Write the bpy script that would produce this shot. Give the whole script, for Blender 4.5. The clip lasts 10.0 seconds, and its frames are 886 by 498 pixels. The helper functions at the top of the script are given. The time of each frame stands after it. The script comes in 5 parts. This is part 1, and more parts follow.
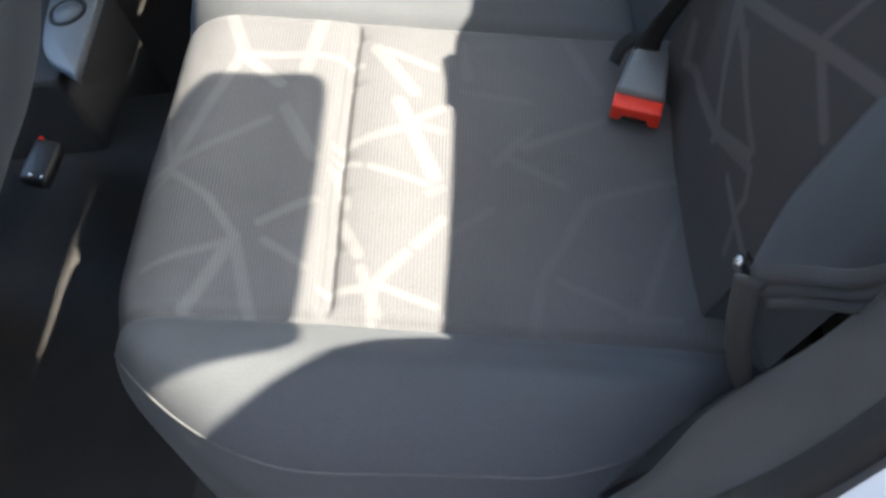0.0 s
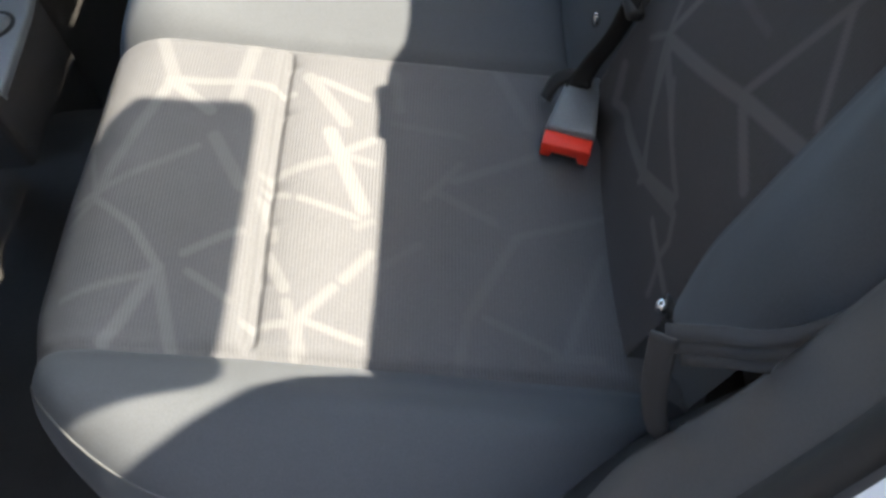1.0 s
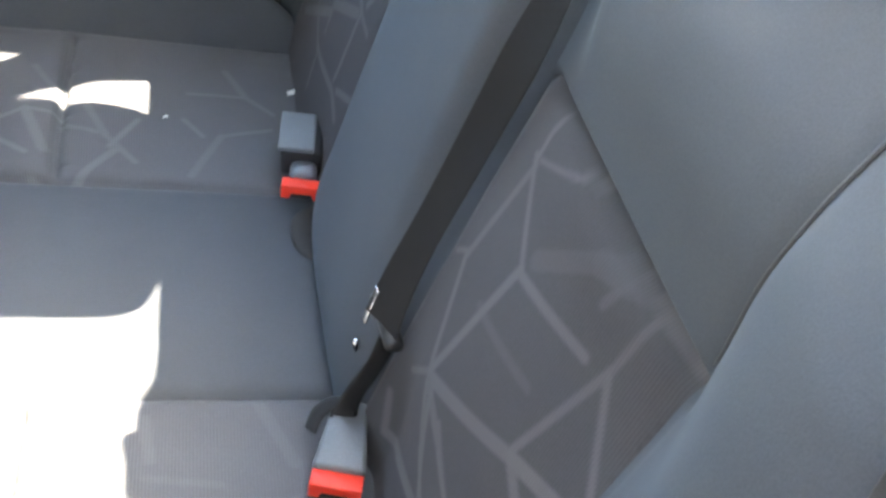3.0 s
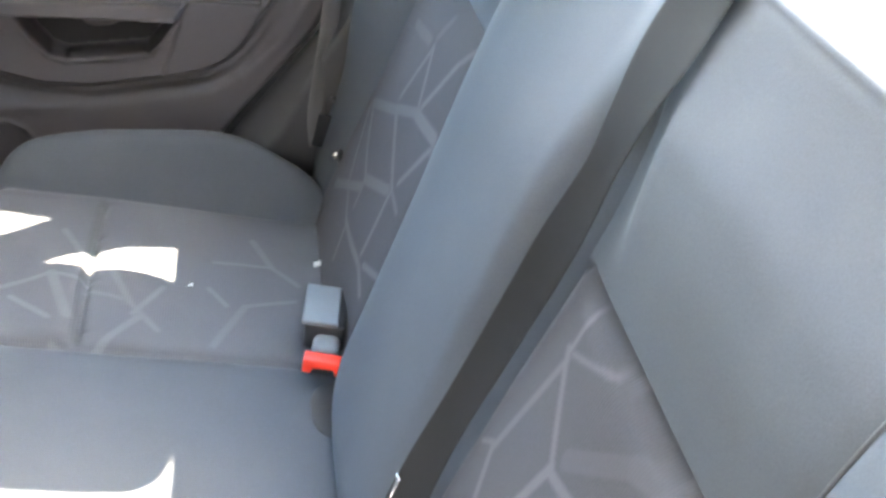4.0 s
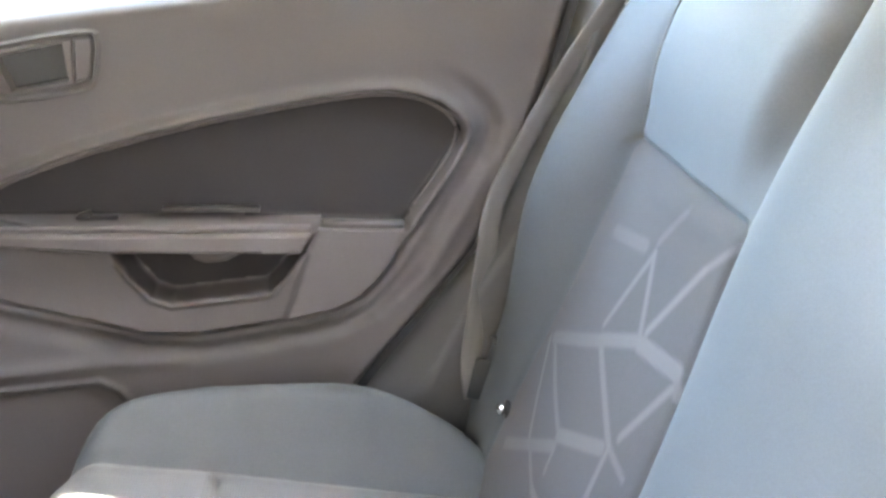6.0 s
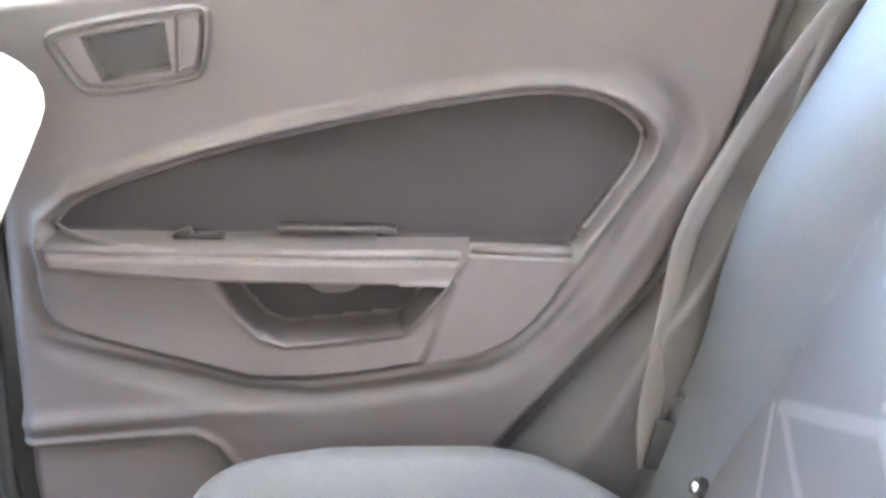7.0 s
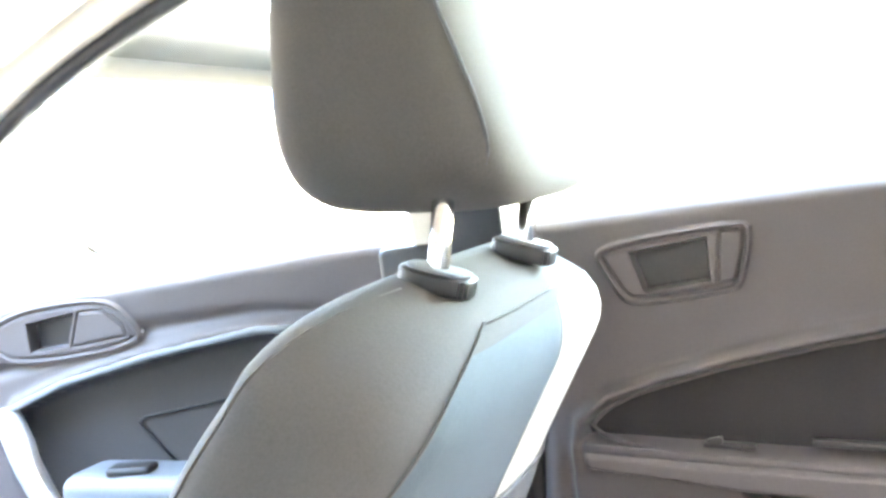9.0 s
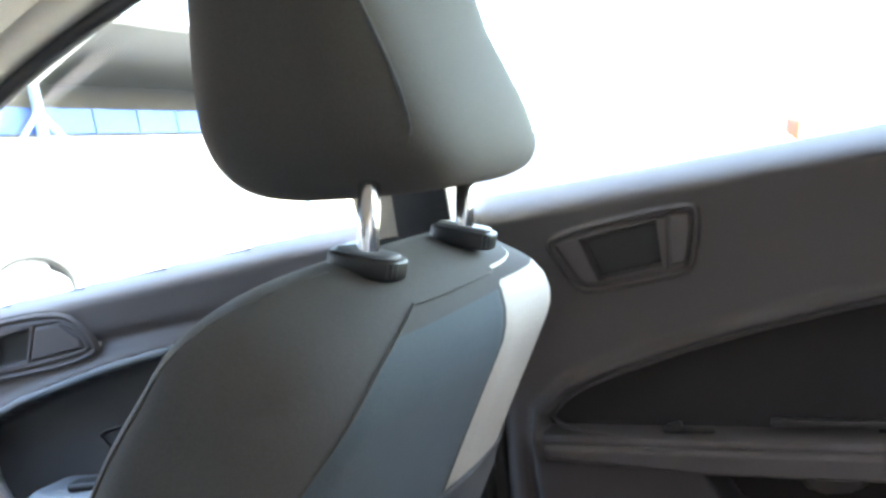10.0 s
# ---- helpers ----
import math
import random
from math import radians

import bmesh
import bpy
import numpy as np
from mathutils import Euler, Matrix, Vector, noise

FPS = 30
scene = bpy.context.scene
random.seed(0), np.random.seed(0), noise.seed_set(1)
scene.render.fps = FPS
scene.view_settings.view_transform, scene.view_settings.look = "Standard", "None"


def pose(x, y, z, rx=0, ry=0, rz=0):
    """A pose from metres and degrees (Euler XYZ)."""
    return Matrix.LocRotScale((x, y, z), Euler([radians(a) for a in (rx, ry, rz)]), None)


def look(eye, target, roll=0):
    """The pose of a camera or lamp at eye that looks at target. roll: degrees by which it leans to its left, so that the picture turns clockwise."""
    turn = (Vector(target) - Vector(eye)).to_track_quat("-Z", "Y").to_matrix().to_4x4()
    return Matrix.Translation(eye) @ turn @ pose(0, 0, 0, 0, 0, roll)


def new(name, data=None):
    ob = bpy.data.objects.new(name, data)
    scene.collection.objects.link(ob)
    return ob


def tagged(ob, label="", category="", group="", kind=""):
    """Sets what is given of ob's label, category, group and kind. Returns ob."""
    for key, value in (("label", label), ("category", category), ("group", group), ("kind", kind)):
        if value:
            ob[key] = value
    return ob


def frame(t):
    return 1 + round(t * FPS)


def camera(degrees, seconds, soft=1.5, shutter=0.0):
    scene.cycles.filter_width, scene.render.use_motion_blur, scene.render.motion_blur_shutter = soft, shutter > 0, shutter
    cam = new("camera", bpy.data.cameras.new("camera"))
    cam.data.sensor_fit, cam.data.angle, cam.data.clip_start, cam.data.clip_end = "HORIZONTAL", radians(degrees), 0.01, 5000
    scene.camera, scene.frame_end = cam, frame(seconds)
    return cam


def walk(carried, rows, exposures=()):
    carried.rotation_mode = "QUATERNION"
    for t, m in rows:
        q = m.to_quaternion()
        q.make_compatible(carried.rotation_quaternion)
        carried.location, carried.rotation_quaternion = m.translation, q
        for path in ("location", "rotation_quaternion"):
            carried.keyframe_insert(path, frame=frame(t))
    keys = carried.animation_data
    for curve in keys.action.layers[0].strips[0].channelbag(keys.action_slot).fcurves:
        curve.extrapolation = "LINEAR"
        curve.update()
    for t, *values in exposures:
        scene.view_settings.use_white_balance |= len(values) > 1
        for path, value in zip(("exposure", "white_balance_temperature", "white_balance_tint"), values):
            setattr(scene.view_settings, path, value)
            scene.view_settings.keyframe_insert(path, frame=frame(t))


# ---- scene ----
cam = camera(44.8, 10.0, soft=3.0)
PATH = [
    (0, (0.367, -0.923, 1.351), (0.034, 0.26, -0.227), -17.6),
    (0.5, (0.371, -0.915, 1.356), (0.094, 0.266, -0.234), -14.8),
    (1, (0.38, -0.902, 1.363), (0.156, 0.291, -0.226), -12.4),
    (1.5, (0.405, -0.872, 1.365), (0.282, 0.379, -0.191), -7.9),
    (2, (0.423, -0.835, 1.372), (0.381, 0.501, -0.116), -5.1),
    (2.5, (0.421, -0.804, 1.373), (0.524, 0.568, -0.078), -4.7),
    (3, (0.416, -0.791, 1.378), (0.618, 0.674, 0.032), -3.7),
    (3.2, (0.417, -0.786, 1.378), (0.64, 0.73, 0.092), -2.8),
    (4.3, (0.408, -0.757, 1.383), (0.613, 0.926, 0.323), -2.4),
    (4.5, (0.4, -0.75, 1.373), (0.592, 0.954, 0.344), -3.6),
    (5, (0.379, -0.698, 1.334), (0.585, 1.059, 0.4), -3.6),
    (5.5, (0.354, -0.612, 1.286), (0.59, 1.217, 0.513), -3.7),
    (6, (0.326, -0.494, 1.23), (0.444, 1.39, 0.57), -6.1),
    (6.2, (0.318, -0.438, 1.205), (0.357, 1.454, 0.555), -6.6),
    (7.3, (0.201, -0.239, 1.203), (0.221, 1.643, 0.528), -5.1),
    (7.5, (0.198, -0.239, 1.191), (0.118, 1.658, 0.563), -6.3),
    (8, (0.215, -0.268, 1.147), (-0.252, 1.631, 0.73), -7.4),
    (8.5, (0.159, -0.305, 1.169), (-0.491, 1.573, 0.947), -7.2),
    (9, (0.151, -0.31, 1.186), (-0.563, 1.554, 1.06), -8.4),
    (9.5, (0.166, -0.302, 1.184), (-0.545, 1.566, 1.121), -9.5),
    (10, (0.178, -0.296, 1.16), (-0.511, 1.579, 1.061), -10.7),
]
EXPOSURES = [(0.0, 4.24, 7150, 9), (1.5, 3.99, 7350, 9), (2.0, 4.25, 7400, 9), (2.5, 4.97, 7450, 9), (3.2, 5.97, 7400, 10), (4.5, 6.61, 7910, 10), (5.5, 6.99, 8170, 10), (6.2, 7.61, 8450, 11), (7.5, 8.48, 8050, 13), (8.0, 8.53, 8200, 13), (8.5, 8.0, 8100, 13), (9.0, 7.43, 8000, 12), (9.5, 6.55, 7900, 11), (10.0, 5.42, 7450, 11)]
walk(cam, [(t, look(eye, target, roll)) for t, eye, target, roll in PATH], EXPOSURES)

# ---- light ----
SUN = Vector((0.65, 0.026, 0.757)).normalized()
world = bpy.data.worlds.new("sky")
scene.world = world
world.use_nodes = True
wn = world.node_tree.nodes
sky = wn.new("ShaderNodeTexSky")
sky.sky_type = "NISHITA"
sky.sun_disc = False
sky.sun_elevation = math.asin(SUN.z)
sky.sun_rotation = math.atan2(SUN.x, SUN.y)
wn["Background"].inputs["Strength"].default_value = 0.15
world.node_tree.links.new(sky.outputs["Color"], wn["Background"].inputs["Color"])
sun = new("sun", bpy.data.lights.new("sun", "SUN"))
sun.data.energy = 1.3
sun.data.angle = radians(0.6)
sun.data.color = (1.0, 0.945, 0.845)
sun.matrix_world = look((0, 0, 0), -SUN) @ pose(0, 0, 0)


# ---- materials ----
def material(name, base, rough=0.8, metal=0.0, vary=0.15, grain=300.0, bump=0.15, blotch=6.0, spec=0.5, coat=0.0, sheen=0.0, depth=0.0006):
    """A surface whose colour varies at two scales, with fine relief."""
    m = bpy.data.materials.new(name)
    m.use_nodes = True
    n, l = m.node_tree.nodes, m.node_tree.links
    b = n["Principled BSDF"]
    b.inputs["Roughness"].default_value = rough
    b.inputs["Metallic"].default_value = metal
    b.inputs["Specular IOR Level"].default_value = spec
    b.inputs["Coat Weight"].default_value = coat
    b.inputs["Sheen Weight"].default_value = sheen
    b.inputs["Sheen Roughness"].default_value = 0.5
    co = n.new("ShaderNodeTexCoord")
    big, fine = n.new("ShaderNodeTexNoise"), n.new("ShaderNodeTexNoise")
    big.inputs["Scale"].default_value, fine.inputs["Scale"].default_value = blotch, grain
    big.inputs["Detail"].default_value = 4.0
    l.new(co.outputs["Object"], big.inputs["Vector"])
    l.new(co.outputs["Object"], fine.inputs["Vector"])
    add = n.new("ShaderNodeMath")
    add.operation = "ADD"
    l.new(big.outputs["Fac"], add.inputs[0])
    l.new(fine.outputs["Fac"], add.inputs[1])
    ramp = n.new("ShaderNodeMapRange")
    ramp.inputs["From Min"].default_value, ramp.inputs["From Max"].default_value = 0.6, 1.4
    ramp.inputs["To Min"].default_value, ramp.inputs["To Max"].default_value = 1 - vary, 1 + vary
    l.new(add.outputs[0], ramp.inputs["Value"])
    mul = n.new("ShaderNodeVectorMath")
    mul.operation = "SCALE"
    mul.inputs[0].default_value = base
    l.new(ramp.outputs["Result"], mul.inputs["Scale"])
    l.new(mul.outputs["Vector"], b.inputs["Base Color"])
    bp = n.new("ShaderNodeBump")
    bp.inputs["Strength"].default_value, bp.inputs["Distance"].default_value = bump, depth
    l.new(fine.outputs["Fac"], bp.inputs["Height"])
    l.new(bp.outputs["Normal"], b.inputs["Normal"])
    return m


def patterned(name, dark, pale, rib_by=1.0):
    """Ribbed woven cloth with pale crossing streaks, taken from the mesh's streak attribute."""
    m = material(name, dark, rough=0.92, vary=0.12, grain=500.0, bump=0.25, spec=0.12, sheen=0.05)
    n, l = m.node_tree.nodes, m.node_tree.links
    b = n["Principled BSDF"]
    at = n.new("ShaderNodeAttribute")
    at.attribute_name = "streak"
    old = b.inputs["Base Color"].links[0].from_socket
    mix = n.new("ShaderNodeMix")
    mix.data_type = "RGBA"
    l.new(at.outputs["Fac"], mix.inputs["Factor"])
    l.new(old, mix.inputs["A"])
    mix.inputs["B"].default_value = (*pale, 1)
    co, wave = n.new("ShaderNodeTexCoord"), n.new("ShaderNodeTexWave")
    wave.wave_type, wave.bands_direction = "BANDS", "X"
    wave.inputs["Scale"].default_value, wave.inputs["Distortion"].default_value = 110.0, 0.6
    wave.inputs["Detail"].default_value = 2.0
    l.new(co.outputs["UV"], wave.inputs["Vector"])
    rib = n.new("ShaderNodeMapRange")
    rib.inputs["To Min"].default_value, rib.inputs["To Max"].default_value = 1 - 0.055 * rib_by, 1 + 0.04 * rib_by
    l.new(wave.outputs["Fac"], rib.inputs["Value"])
    sc = n.new("ShaderNodeVectorMath")
    sc.operation = "SCALE"
    l.new(mix.outputs["Result"], sc.inputs[0])
    l.new(rib.outputs["Result"], sc.inputs["Scale"])
    l.new(sc.outputs["Vector"], b.inputs["Base Color"])
    bp = n.new("ShaderNodeBump")
    bp.inputs["Strength"].default_value, bp.inputs["Distance"].default_value = 0.35 * rib_by, 0.0008
    l.new(wave.outputs["Fac"], bp.inputs["Height"])
    l.new(bp.outputs["Normal"], b.inputs["Normal"])
    return m


def paper(name, base, thin):
    """A white sheet that passes some sun, to lighten the shade it casts."""
    m = material(name, base, rough=0.9, grain=200.0, blotch=3.0, vary=0.06)
    n, l = m.node_tree.nodes, m.node_tree.links
    clear, mix = n.new("ShaderNodeBsdfTransparent"), n.new("ShaderNodeMixShader")
    clear.inputs["Color"].default_value = (*thin, 1)
    mix.inputs[0].default_value = 0.36
    l.new(n["Principled BSDF"].outputs[0], mix.inputs[1])
    l.new(clear.outputs[0], mix.inputs[2])
    l.new(mix.outputs[0], n["Material Output"].inputs["Surface"])
    return m


def glass(name, tint):
    m = bpy.data.materials.new(name)
    m.use_nodes = True
    n, l = m.node_tree.nodes, m.node_tree.links
    n.remove(n["Principled BSDF"])
    clear, gloss, mix, fres = n.new("ShaderNodeBsdfTransparent"), n.new("ShaderNodeBsdfGlossy"), n.new("ShaderNodeMixShader"), n.new("ShaderNodeLayerWeight")
    clear.inputs["Color"].default_value = (*tint, 1)
    gloss.inputs["Roughness"].default_value = 0.02
    power, gain = n.new("ShaderNodeMath"), n.new("ShaderNodeMath")
    power.operation, gain.operation = "POWER", "MULTIPLY_ADD"
    power.inputs[1].default_value = 4.5
    gain.inputs[1].default_value, gain.inputs[2].default_value = 0.9, 0.04
    l.new(fres.outputs["Facing"], power.inputs[0])
    l.new(power.outputs[0], gain.inputs[0])
    l.new(gain.outputs[0], mix.inputs[0])
    l.new(clear.outputs[0], mix.inputs[1])
    l.new(gloss.outputs[0], mix.inputs[2])
    l.new(mix.outputs[0], n["Material Output"].inputs["Surface"])
    return m


PLAIN = material("plain_seat_cloth", (0.080, 0.087, 0.097), rough=0.85, grain=700.0, bump=0.2, blotch=5.0, vary=0.14, spec=0.2, sheen=0.05)
PLAIN.node_tree.nodes["Principled BSDF"].inputs["Sheen Tint"].default_value = (0.85, 0.93, 1.0, 1.0)
PLAIN.node_tree.nodes["Principled BSDF"].inputs["Sheen Roughness"].default_value = 0.4
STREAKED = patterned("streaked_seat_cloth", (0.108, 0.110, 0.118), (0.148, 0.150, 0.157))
# Same streaked cloth for the backrest, darkened to hold the shade there.
SHADEDSTREAKED = patterned("shaded_backrest_cloth", (0.070, 0.066, 0.070), (0.120, 0.114, 0.118), 0.55)
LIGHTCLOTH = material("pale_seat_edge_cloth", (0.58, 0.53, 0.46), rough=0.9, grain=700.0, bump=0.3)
BACKCLOTH = material("seat_back_cloth", (0.070, 0.066, 0.061), rough=0.85, grain=600.0, bump=0.3, spec=0.2, sheen=0.06)
PANELCLOTH = material("seat_back_panel_cloth", (0.064, 0.082, 0.090), rough=0.8, grain=600.0, bump=0.3, spec=0.2, sheen=0.06)
POCKETCLOTH = material("pocket_cloth", (0.036, 0.039, 0.043), rough=0.85, grain=600.0, bump=0.3, sheen=0.1)
DOORPLASTIC = material("door_plastic", (0.102, 0.088, 0.087), rough=0.55, grain=450.0, bump=0.25, blotch=4.0, vary=0.08, spec=0.4)
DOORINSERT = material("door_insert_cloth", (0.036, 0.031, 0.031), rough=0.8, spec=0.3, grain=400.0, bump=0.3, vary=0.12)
# Dark plastic tone that takes in the shade of deep door recesses.
SHADEDWELL = material("shaded_well_plastic", (0.042, 0.038, 0.037), rough=0.6, grain=400.0, bump=0.25, vary=0.15)
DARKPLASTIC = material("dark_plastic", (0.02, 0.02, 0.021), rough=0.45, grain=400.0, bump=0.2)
GREYPLASTIC = material("grey_plastic", (0.15, 0.165, 0.18), rough=0.45, grain=500.0, bump=0.15)
REDPLASTIC = material("red_plastic", (0.88, 0.045, 0.022), rough=0.4, grain=300.0, bump=0.05, vary=0.06)
BLACKWEB = material("black_webbing", (0.012, 0.012, 0.013), rough=0.75, grain=900.0, bump=0.4)
WEBBING = material("belt_webbing", (0.040, 0.040, 0.042), rough=0.7, grain=900.0, bump=0.4)
BELTCLOTH = material("centre_belt_webbing", (0.021, 0.0205, 0.021), rough=0.8, spec=0.2, grain=900.0, bump=0.4)
GREYWEB = material("grey_belt_webbing", (0.13, 0.12, 0.115), rough=0.8, grain=900.0, bump=0.4)
TRIMPLASTIC = material("quarter_trim_plastic", (0.075, 0.071, 0.070), rough=0.5, grain=450.0, bump=0.25, blotch=4.0, vary=0.1, spec=0.4)
RUBBER = material("rubber_seal", (0.018, 0.018, 0.018), rough=0.6, grain=200.0, bump=0.1)
CARPET = material("carpet", (0.062, 0.059, 0.058), rough=1.0, grain=900.0, bump=0.8, vary=0.35, depth=0.002)
HEADLINER = material("headliner_cloth", (0.66, 0.60, 0.50), rough=0.95, grain=500.0, bump=0.2, vary=0.06)
PAINT = material("white_car_paint", (0.80, 0.80, 0.80), rough=0.25, grain=30.0, bump=0.0, vary=0.02, coat=0.6)
STEEL = material("bright_steel", (0.75, 0.75, 0.76), rough=0.18, metal=1.0, grain=200.0, bump=0.03, vary=0.05)
SILVER = material("silver_trim", (0.55, 0.56, 0.58), rough=0.35, metal=0.6, grain=300.0, bump=0.05)
THREAD = material("stitching_thread", (0.085, 0.09, 0.095), rough=0.9, grain=900.0)
GLASS = glass("window_glass", (0.86, 0.90, 0.88))
STRIPPLASTIC = material("strip_plastic", (0.045, 0.040, 0.039), rough=0.4, grain=400.0, bump=0.1)
CONSOLEPLASTIC = material("console_plastic", (0.168, 0.181, 0.193), rough=0.5, grain=500.0, bump=0.15)
MIRROR = material("mirror_glass", (0.9, 0.9, 0.9), rough=0.02, metal=1.0, bump=0.0, vary=0.0)
CARGLASS = material("car_side_glass", (0.85, 0.86, 0.87), rough=0.1, metal=0.8, bump=0.0, vary=0.05)
CONCRETE = material("dusty_asphalt", (0.13, 0.125, 0.117), rough=0.95, grain=30.0, blotch=0.4, bump=0.4, vary=0.15, depth=0.004)
BLUE = material("blue_sheet_metal", (0.015, 0.075, 0.30), rough=0.5, grain=8.0, blotch=0.6, vary=0.15)
BLUEPOST = material("pale_blue_post_paint", (0.35, 0.5, 0.72), rough=0.5, grain=8.0, blotch=0.6, vary=0.15)
YARDGLASS = material("dusty_window_glass", (0.07, 0.10, 0.13), rough=0.3, grain=6.0, blotch=1.5, vary=0.2)
ROOFSHEET = material("grey_canopy_sheet", (0.07, 0.07, 0.07), rough=0.7, grain=6.0, blotch=0.3, vary=0.2)
SIDEWALL = material("grey_wall", (0.085, 0.085, 0.082), rough=0.9, grain=10.0, blotch=0.5, vary=0.2)
BLOCKERFILM = paper("thin_blocker_film", (0.75, 0.75, 0.74), (0.82, 0.88, 0.95))
YARDPAINT = material("weathered_whitewash", (0.50, 0.485, 0.46), rough=0.9, grain=10.0, blotch=0.5, vary=0.12)
WALLPAINT = material("white_wall_paint", (0.75, 0.73, 0.70), rough=0.9, grain=10.0, blotch=0.5, vary=0.08)


# ---- builders ----
def finish(name, bm, mat, smooth=True):
    me = bpy.data.meshes.new(name)
    bm.normal_update()
    bm.to_mesh(me)
    bm.free()
    me.materials.append(mat)
    if smooth:
        for p in me.polygons:
            p.use_smooth = True
    return me


def thing(name, label, category, at=(0, 0, 0), group="", kind=""):
    ob = new(name)
    ob.location = at
    ob.empty_display_size = 0.05
    return tagged(ob, label, category, group, kind)


def part(name, bm, mat, parent, label="", smooth=True):
    """Links a bmesh, in world coordinates, as one mesh under a thing or a part."""
    ob = new(name, finish(name, bm, mat, smooth))
    if parent:
        ob.parent = parent
        where = Vector((0, 0, 0))
        up = parent
        while up:
            where += up.location
            up = up.parent
        ob.data.transform(Matrix.Translation(-where))
    return tagged(ob, label)


def grid(nu, nv, place, keep=None):
    """A sheet of nu by nv cells; place(u, v) gives each corner."""
    bm = bmesh.new()
    vs = [[bm.verts.new(place(i / nu, j / nv)) for j in range(nv + 1)] for i in range(nu + 1)]
    for i in range(nu):
        for j in range(nv):
            if keep is None or keep((i + 0.5) / nu, (j + 0.5) / nv):
                bm.faces.new((vs[i][j], vs[i + 1][j], vs[i + 1][j + 1], vs[i][j + 1]))
    loose = [v for v in bm.verts if not v.link_faces]
    bmesh.ops.delete(bm, geom=loose, context="VERTS")
    return bm


def tube(points, radius, sides=8, closed=False, flat=1.0, up=(0, 0, 1), bm=None):
    """A rod along points; flat squeezes it across."""
    bm = bm or bmesh.new()
    pts = [Vector(p) for p in points]
    rings = []
    for i, p in enumerate(pts):
        a = pts[i - 1] if (i or closed) else p
        b = pts[(i + 1) % len(pts)] if (i < len(pts) - 1 or closed) else p
        d = (b - a).normalized()
        s = d.cross(Vector(up))
        s = s.normalized() if s.length > 1e-4 else d.orthogonal().normalized()
        w = s.cross(d)
        rings.append([bm.verts.new(p + radius * (math.cos(k) * s + flat * math.sin(k) * w)) for k in [2 * math.pi * j / sides for j in range(sides)]])
    for i in range(len(rings) - (0 if closed else 1)):
        r, q = rings[i], rings[(i + 1) % len(rings)]
        for j in range(sides):
            bm.faces.new((r[j], r[(j + 1) % sides], q[(j + 1) % sides], q[j]))
    if not closed:
        bm.faces.new(rings[0][::-1])
        bm.faces.new(rings[-1])
    return bm


def block(size, at=(0, 0, 0), turn=(0, 0, 0), round_by=0.005, segments=3, taper=1.0, bm=None):
    """A rounded block; taper scales its top."""
    b = bmesh.new()
    bmesh.ops.create_cube(b, size=1)
    for v in b.verts:
        k = taper if v.co.z > 0 else 1.0
        v.co = Vector((v.co.x * size[0] * k, v.co.y * size[1] * k, v.co.z * size[2]))
    if round_by:
        bmesh.ops.bevel(b, geom=b.edges[:], offset=round_by, segments=segments, affect="EDGES", profile=0.5)
    b.transform(pose(*at, *turn))
    if bm is None:
        return b
    me = bpy.data.meshes.new("scrap")
    b.to_mesh(me)
    b.free()
    bm.from_mesh(me)
    bpy.data.meshes.remove(me)
    return bm


def prism(outline, axis, low, high, round_by=0.0):
    """An outline in the two other axes, drawn out along an axis between low and high."""
    bm = bmesh.new()
    def put(p, h):
        return {"x": (h, p[0], p[1]), "y": (p[0], h, p[1]), "z": (p[0], p[1], h)}[axis]
    a = [bm.verts.new(put(p, low)) for p in outline]
    b = [bm.verts.new(put(p, high)) for p in outline]
    n = len(outline)
    bm.faces.new(a)
    bm.faces.new(b[::-1])
    for i in range(n):
        bm.faces.new((a[i], b[i], b[(i + 1) % n], a[(i + 1) % n]))
    bmesh.ops.recalc_face_normals(bm, faces=bm.faces[:])
    if round_by:
        bmesh.ops.bevel(bm, geom=bm.edges[:], offset=round_by, segments=2, affect="EDGES", profile=0.5)
    return bm


def smooth(a, b, t):
    t = min(1.0, max(0.0, (t - a) / (b - a)))
    return t * t * (3 - 2 * t)


def curve_at(knots, t):
    """A smooth reading between knots (t, value)."""
    if t <= knots[0][0]:
        return knots[0][1]
    for i in range(len(knots) - 1):
        (a, p), (b, q) = knots[i], knots[i + 1]
        if t <= b:
            def slope(j):
                if j <= 0 or j >= len(knots) - 1:
                    return 0.0 if len(knots) < 3 else (knots[min(j + 1, len(knots) - 1)][1] - knots[max(j - 1, 0)][1]) / (knots[min(j + 1, len(knots) - 1)][0] - knots[max(j - 1, 0)][0])
                return (knots[j + 1][1] - knots[j - 1][1]) / (knots[j + 1][0] - knots[j - 1][0])
            h = b - a
            s = (t - a) / h
            return (2 * s**3 - 3 * s**2 + 1) * p + (s**3 - 2 * s**2 + s) * h * slope(i) + (-2 * s**3 + 3 * s**2) * q + (s**3 - s**2) * h * slope(i + 1)
    return knots[-1][1]


def rounded(outline, cuts=2):
    """Corner cutting of a closed outline."""
    for _ in range(cuts):
        out = []
        for i, p in enumerate(outline):
            q = outline[(i + 1) % len(outline)]
            out += [(0.75 * p[0] + 0.25 * q[0], 0.75 * p[1] + 0.25 * q[1]), (0.25 * p[0] + 0.75 * q[0], 0.25 * p[1] + 0.75 * q[1])]
        outline = out
    return outline


